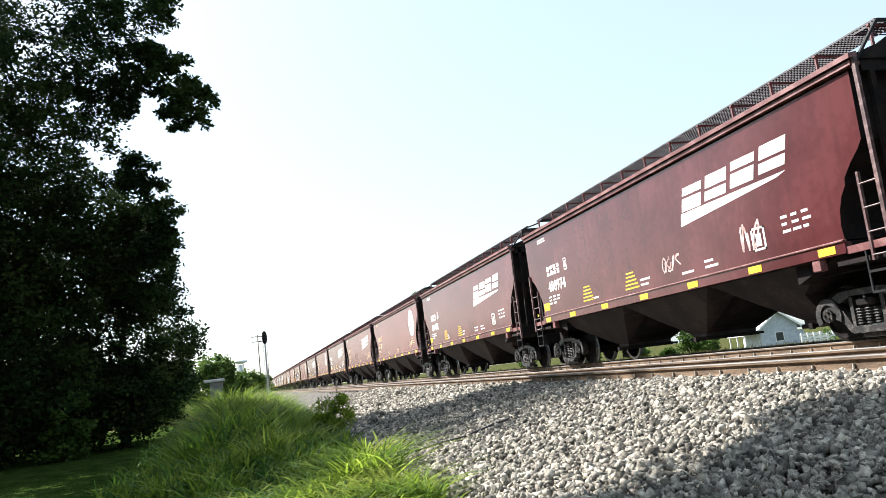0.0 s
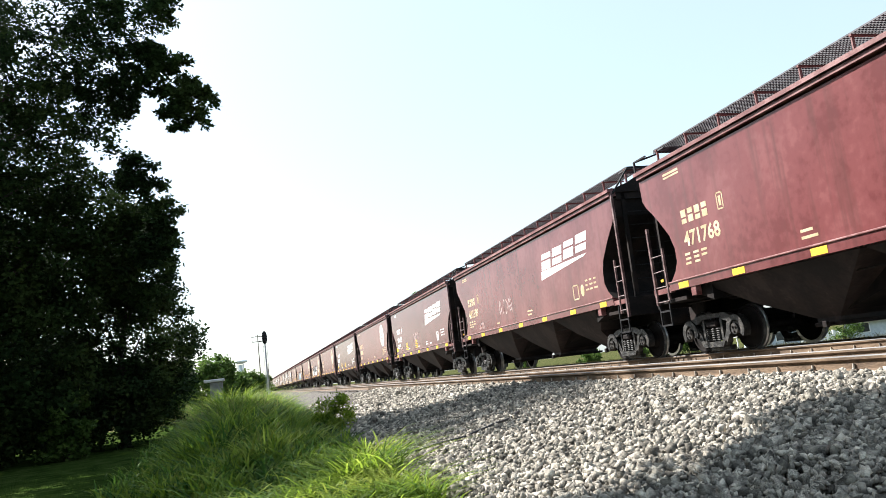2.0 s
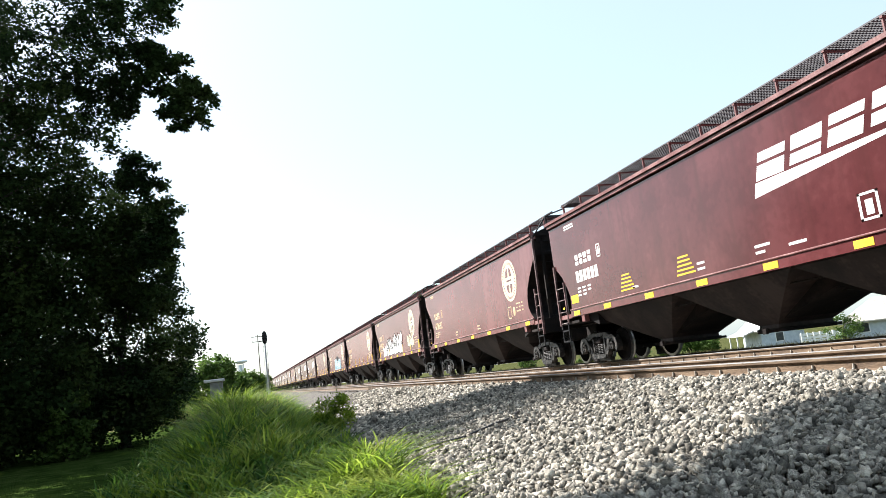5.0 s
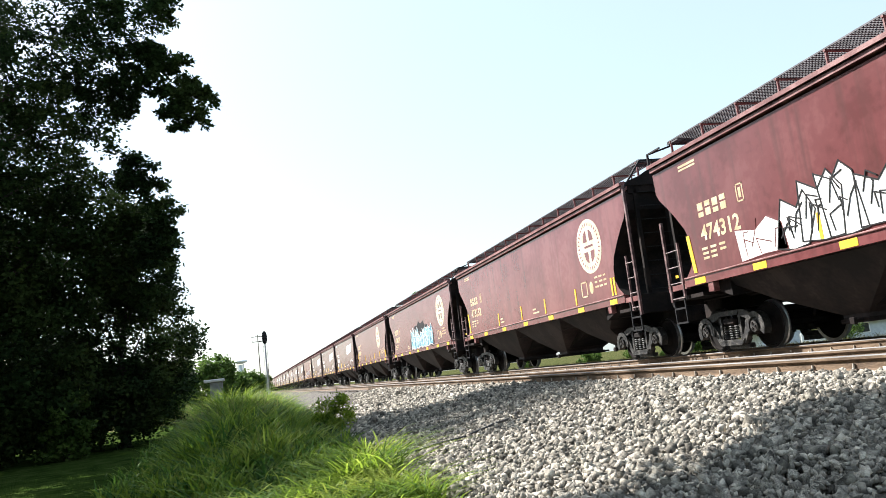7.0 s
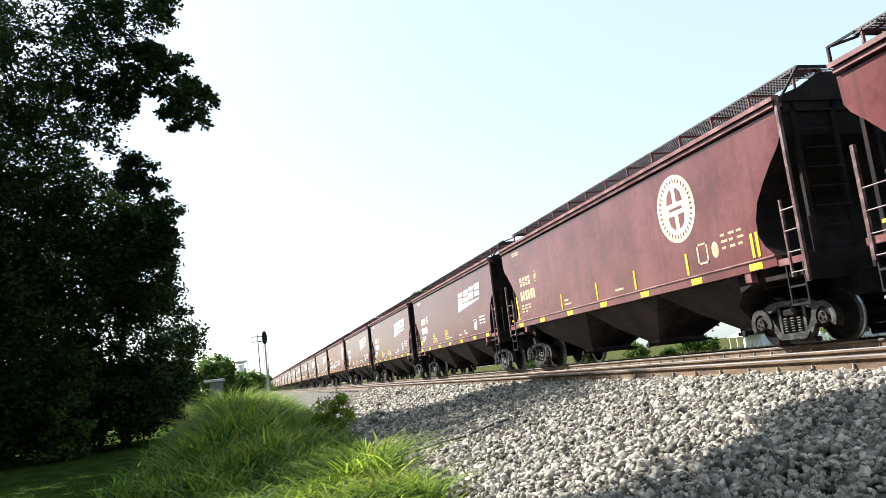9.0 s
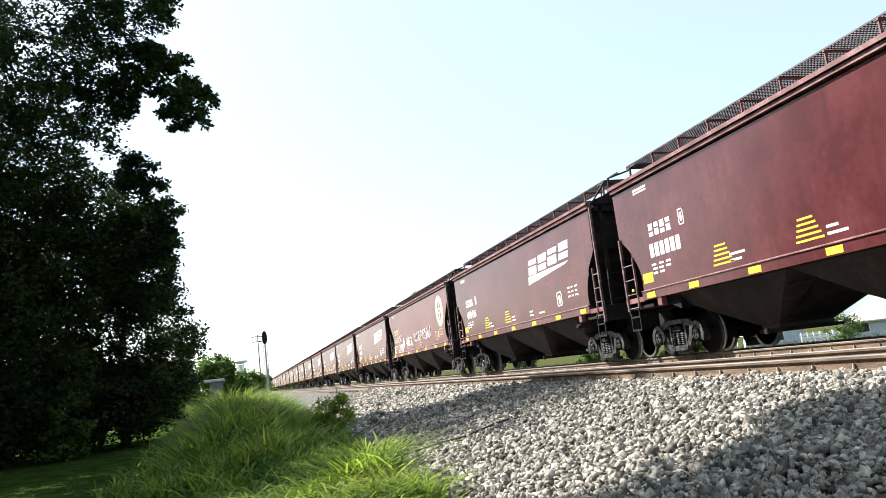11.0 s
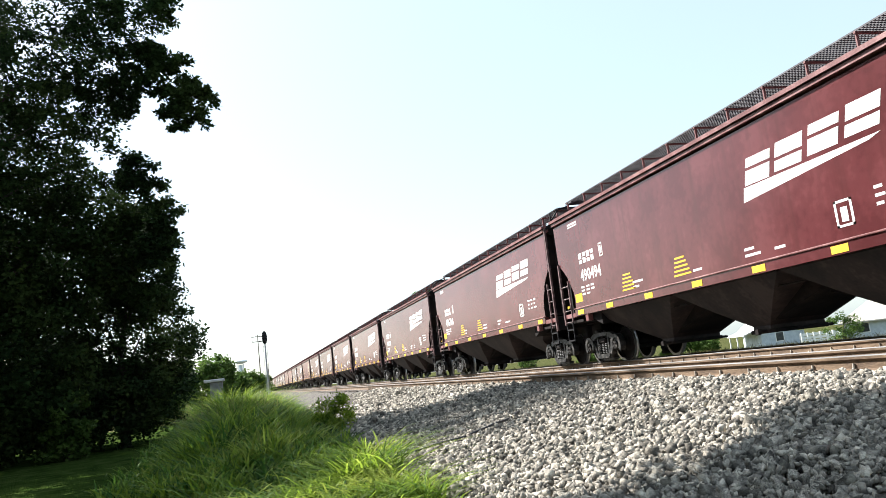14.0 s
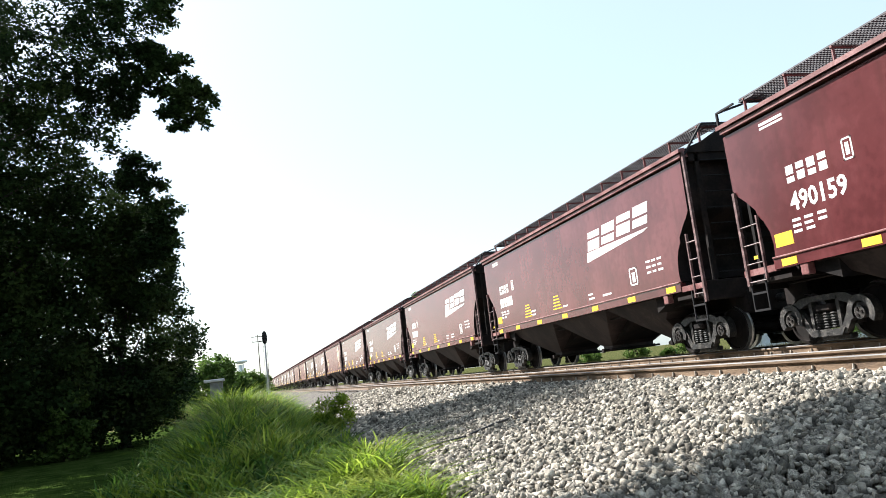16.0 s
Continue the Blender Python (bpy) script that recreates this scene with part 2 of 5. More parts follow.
PROFILE = [(-400, -1.3), (-60, -1.05), (-6, -0.98), (-0.6, -0.93), (0.5, -0.86), (1.4, -0.74), (2.6, -0.57), (3.9, -0.38), (4.75, -0.255), (5.1, -0.215), (5.5, -0.20),
           (7.6, -0.17), (8.6, -0.21), (10.0, -0.18), (12.2, -0.17), (13.2, -0.25), (14.6, -0.42), (16.5, -0.55), (40, -0.95), (58, -1.85), (400, -2.4)]
PX, PZ = np.array([p[0] for p in PROFILE]), np.array([p[1] for p in PROFILE])


def ground_z(x):
    return np.interp(x, PX, PZ)


def build_ground():
    """One sheet to the horizon, low beside the camera, raised under the tracks."""
    xs = [-2500, -400, -120, -60, -30, -15, -8, -4, -2, -0.6, 0.5, 1.0, 14.6, 16.5, 20, 30, 40, 58, 80, 160, 400, 2500]
    ys = [-400, -60, -20, -8, 0, 6, 12, 20, 30, 45, 70, 110, 180, 300, 600, 1200, 3500]
    bm = bmesh.new()
    grid = []
    for y in ys:
        grid.append([bm.verts.new((x, y, float(ground_z(x)) + 0.05 * noise.noise(Vector((x * .3, y * .3, 0))) * (abs(x) < 60) - (0.12 if 1.0 <= x <= 14.6 else 0)))
                     for x in xs])
    for A, B in zip(grid, grid[1:]):
        for k in range(len(xs) - 1):
            bm.faces.new((A[k], A[k + 1], B[k + 1], B[k]))
    ob = part("ground", bm, M_SOIL, smooth=True)
    tagged(ob, "green meadow and mown lawn beside the railway", "ground", kind="structure")
    # lawn patch in the darkened turf colour, tree shade painted in
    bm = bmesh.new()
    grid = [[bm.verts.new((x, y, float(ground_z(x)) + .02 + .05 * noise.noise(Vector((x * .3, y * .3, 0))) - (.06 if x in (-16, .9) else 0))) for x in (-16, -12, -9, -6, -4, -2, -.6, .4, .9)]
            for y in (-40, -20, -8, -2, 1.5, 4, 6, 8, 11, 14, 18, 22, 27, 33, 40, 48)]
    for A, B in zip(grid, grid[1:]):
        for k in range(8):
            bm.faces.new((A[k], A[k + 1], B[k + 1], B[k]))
    tagged(part("lawn", bm, M_LAWNBED, smooth=True), "mown lawn turf coloured dark for tree shade", "lawn", kind="structure")
    # the ballast embankment under both tracks
    xs = [0.7, 1.0, 1.4, 2.0, 2.6, 3.2, 3.9, 4.4, 4.75, 5.1, 5.5, 6.5, 7.6, 8.1, 8.6, 9.3, 10.0, 11.1, 12.2, 12.7, 13.2, 14.0, 14.9]
    ys = [-60, -20, -8] + [0.5 * i - 2 for i in range(70)] + [36, 42, 50, 60, 75, 95, 130, 180, 260, 400, 700, 1500]
    bm = bmesh.new()
    grid = []
    for y in ys:
        grid.append([bm.verts.new((x + (0.12 * noise.noise(Vector((y * .6, 3, 0))) if x < 1.5 else 0), y,
                                   float(ground_z(x)) - 0.03 + 0.05 * noise.noise(Vector((x * 1.1, y * 1.1, 5))) * (x < 4.6) - (0.06 if x in (0.7, 14.9) else 0)))
                     for x in xs])
    for A, B in zip(grid, grid[1:]):
        for k in range(len(xs) - 1):
            bm.faces.new((A[k], A[k + 1], B[k + 1], B[k]))
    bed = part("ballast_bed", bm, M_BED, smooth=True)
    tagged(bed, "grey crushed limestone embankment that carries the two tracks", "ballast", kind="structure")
    return bed


BED = build_ground()

RAIL_SECTION = [(-0.075, -0.172), (0.075, -0.172), (0.075, -0.160), (0.018, -0.142), (0.010, -0.130), (0.010, -0.055), (0.022, -0.044), (0.0365, -0.036),
                (0.0365, -0.010), (0.028, 0.0), (-0.028, 0.0), (-0.0365, -0.010), (-0.0365, -0.036), (-0.022, -0.044), (-0.010, -0.055), (-0.010, -0.130), (-0.018, -0.142), (-0.075, -0.160)]


def rail_mesh():
    bm = bmesh.new()
    loft(bm, [[(x, y, z) for x, z in RAIL_SECTION] for y in (-80, -10, 20, 60, 150, 400, 1400)])
    for f in bm.faces:
        c = f.calc_center_median()
        if c.z > -0.006 and len(f.verts) == 4:
            f.material_index = 1
    me = bpy.data.meshes.new("rail")
    bm.to_mesh(me)
    bm.free()
    me.materials.append(M_RUST)
    me.materials.append(M_HEAD)
    return me


def build_track(mid, label, tie_top, shown):
    track = tagged(new("railway_track"), label, "railway track", "tracks", kind="structure")
    track.location = (mid, 0, 0)
    me = rail_mesh()
    for s in (-1, 1):
        r = piece("rail", me, None, track)
        r.location = (s * GAUGE / 2, 0, 0)
    bm = bmesh.new()
    box(bm, -1.3, 1.3, -0.115, 0.115, -0.18, 0.0, 0.012)
    tie = bpy.data.meshes.new("tie")
    bm.to_mesh(tie)
    bm.free()
    bm = bmesh.new()                                   # plate with four spikes
    box(bm, -0.18, 0.18, -0.09, 0.09, 0.0, 0.018, 0.003)
    for x in (-0.085, 0.085):
        for y in (-0.05, 0.05):
            box(bm, x - 0.014, x + 0.014, y - 0.012, y + 0.012, 0.015, 0.05)
            box(bm, x - 0.02, x + 0.02, y - 0.018, y + 0.018, 0.045, 0.06)
    plate = bpy.data.meshes.new("tie_plate")
    bm.to_mesh(plate)
    bm.free()
    bm = bmesh.new()                                   # spring anchor clipped round the rail foot
    tube(bm, [(-0.09, 0, -0.19), (-0.095, 0, -0.165), (-0.05, 0, -0.152), (-0.026, 0, -0.125), (-0.022, 0, -0.075)], 0.012, 6)
    tube(bm, [(0.09, 0, -0.19), (-0.09, 0, -0.19)], 0.011, 6)
    anchor = bpy.data.meshes.new("rail_anchor")
    bm.to_mesh(anchor)
    bm.free()
    for i in range(shown):
        y = -1.0 + 0.56 * i + random.uniform(-.03, .03)
        t = piece("tie", tie, M_TIE, track)
        t.matrix_basis = pose(random.uniform(-.05, .05), y, tie_top, 0, 0, random.uniform(-1.2, 1.2))
        for s in (-1, 1):
            if i < 70:
                p = piece("tie_plate", plate, M_RUST, track)
                p.matrix_basis = pose(s * GAUGE / 2, y, tie_top - 0.004)
                a = piece("rail_anchor", anchor, M_CLIP, track)
                a.matrix_basis = pose(s * GAUGE / 2, y + 0.15, 0, 0, 0, 0)
    return track


build_track(NEAR_MID, "empty track of rusty rails on weathered timber ties", -0.180, 110)
build_track(TRAIN_MID, "rusty rails under the passing grain train", -0.180, 110)


# ---- the grain hopper cars ----
CUTS = {1: [(4.20, 0.0), (3.10, 0.02), (2.97, 0.13), (2.80, 0.36), (2.60, 0.58), (2.48, 0.62), (2.34, 0.76), (2.12, 0.88), (1.88, 0.92), (1.64, 0.90)],
        2: [(4.20, 0.0), (3.72, 0.03), (3.55, 0.15), (3.35, 0.38), (3.05, 0.68), (2.72, 0.97), (2.40, 1.11), (2.10, 1.12), (1.88, 0.98), (1.66, 0.72)]}
BODY = {1: 15.05, 2: 15.75}
SILL = {1: (1.42, 1.64), 2: (1.48, 1.68)}
SIDE = 1.62
WHEEL_R = 0.475
TRUCK_IN = 1.27


def side_frame_bm(s):
    """A cast truck side frame with its windows, journal ends and spring nest."""
    bm = bmesh.new()
    x0, x1 = (0.98, 1.12)
    # hooded ends that arch over the journals
    for q in (-1, 1):
        arc = [radians(a) for a in range(-35, 206, 24)]
        out = [(q * (0.87 + .31 * math.cos(a)), .475 + .30 * math.sin(a)) for a in arc]
        inn = [(q * (0.87 + .19 * math.cos(a)), .475 + .19 * math.sin(a)) for a in arc]
        for k in range(len(arc) - 1):
            prism(bm, [out[k], out[k + 1], inn[k + 1], inn[k]], x0, x1 + .03)
        # strut from the hood down to the spring seat, upper chord to the middle, column beside the springs
        prism(bm, [(q * .66, .66), (q * .56, .56), (q * .30, .17), (q * .44, .15), (q * .66, .44)][::q], x0 + .02, x1)
        prism(bm, [(q * .74, .77), (q * .60, .66), (q * .34, .74), (q * .34, .86), (q * .56, .84)][::q], x0 + .01, x1 + .01)
        prism(bm, [(q * .30, .80), (q * .385, .80), (q * .37, .22), (q * .30, .22)][::q], x0 + .02, x1 - .01)
    prism(bm, [(-.36, .76), (.36, .76), (.36, .86), (-.36, .86)], x0, x1 + .02)
    prism(bm, [(-.46, .25), (.46, .25), (.36, .13), (-.36, .13)], x0 - .04, x1 + .03)
    return bm


def spring_bm():
    """One coil spring, as a ribbed column."""
    bm = bmesh.new()
    rings = []
    for i in range(13):
        r, z = (.062, .088)[i % 2], 0.26 + .0235 * i
        rings.append([(1.06 + r * math.cos(.6283 * k), r * math.sin(.6283 * k), z) for k in range(10)])
    loft(bm, rings)
    return bm


def wheelset_bm():
    bm = bmesh.new()
    for s in (-1, 1):
        prof = [(0.66, 0.10), (0.69, 0.36), (0.68, 0.43), (0.68, WHEEL_R + 0.028), (0.705, WHEEL_R + 0.026), (0.725, WHEEL_R), (0.80, WHEEL_R - 0.006), (0.81, 0.42), (0.775, 0.40),
                (0.765, 0.20), (0.80, 0.16), (0.82, 0.09)]
        n0 = len(bm.faces)
        lathe_y(bm, [(s * x, r) for x, r in prof], 32)
        bm.faces.ensure_lookup_table()
        for f in bm.faces[n0:]:
            c = f.calc_center_median()
            if math.hypot(c.y, c.z) > WHEEL_R - 0.03:
                f.material_index = 1
    tube(bm, [(-1.1, 0, 0), (1.1, 0, 0)], 0.08, 10)
    # four small lugs on the axle cap, so that its turning shows
    for s in (-1, 1):
        tube(bm, [(s * 1.1, 0, 0), (s * 1.17, 0, 0)], 0.10, 10)
        for k in range(3):
            a = 2.094 * k
            box(bm, min(s * 1.17, s * 1.19), max(s * 1.17, s * 1.19), 0.06 * math.cos(a) - .02, 0.06 * math.cos(a) + .02, 0.06 * math.sin(a) - .02, 0.06 * math.sin(a) + .02)
    bmesh.ops.recalc_face_normals(bm, faces=bm.faces[:])
    return bm


def share(bm, name, mats, smooth=False):
    me = bpy.data.meshes.new(name)
    bm.normal_update()
    bm.to_mesh(me)
    bm.free()
    for m in mats:
        me.materials.append(m)
    return me


ME_FRAME = share(side_frame_bm(1), "side_frame", [M_CAST])
ME_SPRING = share(spring_bm(), "coil_spring", [M_CAST])
ME_WHEELS = share(wheelset_bm(), "wheelset", [M_WHEEL, M_TREAD])
bm = bmesh.new()
for yy in (-.24, .24):
    box(bm, -0.9, 0.9, yy - .05, yy + .05, 0.52, 0.62, .01)
box(bm, -1.15, 1.15, -0.2, 0.2, 0.56, 0.70, .03)
box(bm, -0.9, 0.9, -0.22, 0.22, 0.68, 0.86, .04)
tube(bm, [(0, 0, .84), (0, 0, 1.06)], 0.22, 14)
ME_BOLSTER = share(bm, "truck", [M_DARK])
bm = bmesh.new()
for q in (-1, 1):
    box(bm, -0.95, 0.95, q * 0.52 - .05, q * 0.52 + .05, 0.30, 0.40, .01)
    for s in (-1, 1):
        prism(bm, [(q * 0.50, 0.26), (q * 0.44, 0.26), (q * 0.38, 0.48), (q * 0.44, 0.52)][::q], s * 0.78 - .05, s * 0.78 + .05)
box(bm, -1.02, -0.86, -0.42, 0.30, 0.05, 0.15, .02)
box(bm, 0.86, 1.02, -0.42, 0.30, 0.05, 0.15, .02)
ME_BRAKE = share(bm, "brake_beam", [M_CAST])
bm = bmesh.new()
tube(bm, [(1.11, 0, 0), (1.17, 0, 0)], 0.115, 14)
prism(bm, [(-0.13, -0.10), (0.13, -0.10), (0.15, 0.08), (0.08, 0.16), (-0.08, 0.16), (-0.15, 0.08)], 1.0, 1.12)
ME_BEARING = share(bm, "axle_bearing", [M_CAST])


def build_truck(parent, y, turn):
    truck = piece("truck", ME_BOLSTER, None, parent)
    truck.matrix_basis = pose(0, y, 0)
    for s in (0, 180):
        f = piece("side_frame", ME_FRAME, None, truck)
        f.matrix_basis = pose(0, 0, 0, 0, 0, s)
        for q in (-0.19, 0.0, 0.19):
            f = piece("coil_spring", ME_SPRING, None, truck)
            f.matrix_basis = pose(0, q, 0, 0, 0, s)
        for q in (-0.87, 0.87):
            f = piece("axle_bearing", ME_BEARING, None, truck, "dusty roller bearing cap")
            f.matrix_basis = pose(0, q, WHEEL_R, 0, 0, s)
    piece("brake_beam", ME_BRAKE, None, truck)
    for q in (-0.87, 0.87):
        w = piece("wheelset", ME_WHEELS, None, truck, "brown steel wheels with polished treads")
        w.matrix_basis = pose(0, q, WHEEL_R)
    return truck


def grating_bm(x0, x1, y0, y1):
    bm = bmesh.new()
    n = 10
    for i in range(n):
        x = x0 + (x1 - x0) * i / (n - 1)
        bar(bm, (x, y0, 0), (x, y1, 0), 0.012, 0.03)
    k = int((y1 - y0) / 0.085)
    for i in range(k + 1):
        y = y0 + (y1 - y0) * i / k
        bar(bm, (x0, y, 0), (x1, y, 0), 0.016, 0.02)
    return bm


def ladder_bm(x, ya, yb, za0, za1, zb0, zb1, rungs):
    """Two angle stiles at ya and yb, and rungs at the heights given."""
    bm = bmesh.new()
    box(bm, x - 0.05, x + 0.01, ya - 0.035, ya + 0.035, za0, za1)
    box(bm, x - 0.04, x + 0.01, yb - 0.022, yb + 0.022, zb0, zb1)
    for z in rungs:
        tube(bm, [(x - 0.03, ya, z), (x - 0.03, yb, z)], 0.014, 6)
    return bm


def build_car(kind):
    """A three-bay covered grain hopper car with its trucks; its long axis is y, the rail top is z = 0."""
    h, cut = BODY[kind] / 2, CUTS[kind]
    sb, st = SILL[kind]
    paint = M_RED if kind == 1 else M_FADED
    car = new("hopper_car")
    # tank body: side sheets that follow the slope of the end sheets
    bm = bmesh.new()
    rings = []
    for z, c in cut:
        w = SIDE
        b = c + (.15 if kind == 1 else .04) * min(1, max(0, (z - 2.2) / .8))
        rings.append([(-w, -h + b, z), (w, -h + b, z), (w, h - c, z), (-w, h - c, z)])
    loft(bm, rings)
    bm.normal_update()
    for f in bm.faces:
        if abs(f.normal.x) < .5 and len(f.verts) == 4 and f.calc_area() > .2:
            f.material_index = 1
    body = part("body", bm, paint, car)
    body.data.materials.append(M_DARK)                 # end and slope sheets, near black: their shade is painted in
    # roof with its long trough hatch
    bm = bmesh.new()
    arc = [(-SIDE + .13, 4.36), (-SIDE + .03, 4.42), (-1.2, 4.56), (-0.7, 4.66), (-0.35, 4.68), (0.35, 4.68), (0.7, 4.66), (1.2, 4.56), (SIDE - .03, 4.42), (SIDE - .13, 4.36)]
    loft(bm, [[(x, y, z) for x, z in arc] for y in (-h - 0.02, h + 0.02)])
    # the roof's end faces are painted near black for their shade
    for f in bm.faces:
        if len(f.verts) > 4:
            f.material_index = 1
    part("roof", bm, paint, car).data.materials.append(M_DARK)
    bm = bmesh.new()
    box(bm, -0.33, 0.33, -h + 0.9, h - 0.9, 4.66, 4.84, 0.04)
    for i in range(9):
        y = -h + 1.4 + (2 * h - 2.8) * i / 8
        box(bm, -0.36, 0.36, y - 0.03, y + 0.03, 4.70, 4.87)
    part("hatch", bm, paint, car, "long trough hatch along the roof")
    bm = bmesh.new()                                   # recess under the eaves, its shade painted in near black
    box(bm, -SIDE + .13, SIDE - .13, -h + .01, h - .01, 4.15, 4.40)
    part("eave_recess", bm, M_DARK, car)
    for s in (-1, 1):
        bm = bmesh.new()                               # eave angle over a narrow groove and a second flange
        e = s * (SIDE + 0.115)
        prism_y(bm, [(s * (SIDE - .05), 4.375), (e, 4.345), (e, 4.425), (s * (SIDE - .05), 4.455)], -h - 0.03, h + 0.03)
        part("top_chord", bm, M_LIP, car, "pale worn top chord")
        bm = bmesh.new()
        e = s * (SIDE + 0.07)
        prism_y(bm, [(s * (SIDE - .14), 4.25), (e, 4.25), (e, 4.325), (s * (SIDE - .14), 4.345)], -h + 0.02, h - 0.02)
        part("eave_flange", bm, M_LIP, car)
        bm = bmesh.new()
        x = s * SIDE
        e = cut[-1][1] - 0.02
        box(bm, min(x - s * .1, x + s * .035), max(x - s * .1, x + s * .035), -h + e, h - e, sb, st - .03)
        sill = part("side_sill", bm, paint, car, "scuffed side sill")
        bm = bmesh.new()
        box(bm, min(x - s * .02, x + s * .06), max(x - s * .02, x + s * .06), -h + e, h - e, st - 0.03, st + 0.005, .008)
        part("sill_lip", bm, M_LIP, sill, "pale scuffed lip of the sill")
        for q in (-1, 1):                              # light end sills out to the corner posts
            bm = bmesh.new()
            y0, y1 = sorted((q * (h + .05), q * (h - e - .01)))
            box(bm, min(x - s * .08, x + s * .02), max(x - s * .08, x + s * .02), y0, y1, sb - .02, sb + .10)
            part("end_sill", bm, M_LIP, car)
        gr = part("running_board", grating_bm(s * 0.48, s * 1.08, -h - 0.02, h + 0.02), M_GRATE, car, "open steel grating walkway")
        gr.location = (0, 0, 4.99)
        bm = bmesh.new()
        bar(bm, (s * 0.42, 0, 4.955), (s * 1.10, 0, 4.955), 0.05, 0.035)
        bar(bm, (s * 1.06, 0, 4.57), (s * 1.06, 0, 4.97), 0.05, 0.03)
        bar(bm, (s * 0.52, 0, 4.66), (s * 0.52, 0, 4.97), 0.04, 0.03)
        bracket = share(bm, "walkway_bracket", [M_LIP])
        for i in range(13):
            o = piece("walkway_bracket", bracket, None, car)
            o.location = (0, -h + 0.12 + (2 * h - 0.24) * i / 12, 0)
    for q in (-1, 1):
        bm = bmesh.new()                               # end plate that closes the roof under the cross walk, shade in its colour
        prism_y(bm, [(-SIDE + .05, 4.34), (SIDE - .05, 4.34), (.62, 4.86), (-.62, 4.86)], q * (h - .06), q * (h + .025))
        part("roof_end_plate", bm, M_DARK, car)
        y0, y1 = sorted((q * (h + .04), q * (h - .44)))
        gr = part("cross_walk", grating_bm(-1.08, 1.08, y0, y1), M_GRATE, car, "open steel grating across the roof end")
        gr.location = (0, 0, 4.94)
        for s in (-1, 1):                              # strut from the eave corner up to the walkway
            bm = bmesh.new()
            if q < 0:
                bar(bm, (s * (SIDE - .02), q * (h + .02), 4.30), (s * 1.06, q * (h + .03), 4.98), 0.05, 0.04)
            else:
                bar(bm, (s * (SIDE + .04), q * (h + .01), 4.36), (s * (SIDE + .04), q * (h + .01), 4.72), 0.045, 0.04)
                bar(bm, (s * (SIDE + .04), q * (h + .01), 4.71), (s * 1.02, q * (h + .01), 4.90), 0.045, 0.04)
                bar(bm, (s * (SIDE + .04), q * (h + .01), 4.71), (s * (SIDE + .04), q * (h - .55), 4.71), 0.035, 0.035)
            bar(bm, (s * 1.06, q * (h + .03), 4.97), (s * 0.3, q * (h + .03), 4.97), 0.05, 0.05)
            part("walkway_strut", bm, M_BLACK, car)
    # three discharge bays, the shade under the car painted into their colour
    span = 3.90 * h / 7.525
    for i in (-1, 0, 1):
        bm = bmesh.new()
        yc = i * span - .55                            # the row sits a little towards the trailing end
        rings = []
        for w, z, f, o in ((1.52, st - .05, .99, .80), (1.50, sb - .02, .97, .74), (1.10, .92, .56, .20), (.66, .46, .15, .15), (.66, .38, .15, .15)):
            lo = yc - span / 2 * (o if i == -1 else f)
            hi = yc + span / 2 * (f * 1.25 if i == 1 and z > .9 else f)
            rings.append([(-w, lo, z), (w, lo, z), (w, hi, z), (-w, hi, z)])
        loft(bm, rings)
        bay = part("discharge_bay", bm, M_BAY, car, "sloping discharge bay darkened for underside shade")
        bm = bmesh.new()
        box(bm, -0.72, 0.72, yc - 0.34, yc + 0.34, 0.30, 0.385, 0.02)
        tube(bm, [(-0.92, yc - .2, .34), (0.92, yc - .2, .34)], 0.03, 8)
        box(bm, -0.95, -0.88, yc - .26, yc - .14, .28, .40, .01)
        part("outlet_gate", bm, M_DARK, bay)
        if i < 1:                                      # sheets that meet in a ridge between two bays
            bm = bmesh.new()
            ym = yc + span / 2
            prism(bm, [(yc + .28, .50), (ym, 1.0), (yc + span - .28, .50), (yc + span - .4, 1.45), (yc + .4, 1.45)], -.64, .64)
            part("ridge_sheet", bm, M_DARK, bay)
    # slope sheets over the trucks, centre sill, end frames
    # near black as well, with the underside shade in the colour
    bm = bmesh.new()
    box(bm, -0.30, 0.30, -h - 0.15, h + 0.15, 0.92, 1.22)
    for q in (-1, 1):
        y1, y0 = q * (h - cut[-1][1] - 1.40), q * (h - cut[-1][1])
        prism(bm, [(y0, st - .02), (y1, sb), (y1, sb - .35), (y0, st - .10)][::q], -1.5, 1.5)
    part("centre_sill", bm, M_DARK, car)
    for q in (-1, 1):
        bm = bmesh.new()                               # end platform and shear plate, in the near-black shade colour
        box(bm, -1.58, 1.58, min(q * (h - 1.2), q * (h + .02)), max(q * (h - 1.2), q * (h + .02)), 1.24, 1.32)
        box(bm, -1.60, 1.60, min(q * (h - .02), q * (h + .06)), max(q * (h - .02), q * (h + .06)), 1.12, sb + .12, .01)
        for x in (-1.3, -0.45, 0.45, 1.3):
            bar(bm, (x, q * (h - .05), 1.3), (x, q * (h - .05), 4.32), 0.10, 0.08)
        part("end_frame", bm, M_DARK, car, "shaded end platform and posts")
        # block added to fill the bright gap under the car end
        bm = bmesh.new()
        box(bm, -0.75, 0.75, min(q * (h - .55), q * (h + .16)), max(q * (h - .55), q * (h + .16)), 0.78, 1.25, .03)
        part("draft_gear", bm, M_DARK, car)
        # rungs in black: the shade of the gap is put into their colour
        bm = bmesh.new()
        for z in (1.7, 2.05, 2.4, 2.75, 3.1, 3.45, 3.8, 4.15):
            tube(bm, [(-1.25, q * (h + .05), z), (-0.5, q * (h + .05), z)], 0.013, 6)
        part("end_ladder", bm, M_BLACK, car)
        bm = bmesh.new()
        tube(bm, [(0, q * (h + .1), 1.02), (0, q * (h + .55), 1.02)], 0.09, 8)
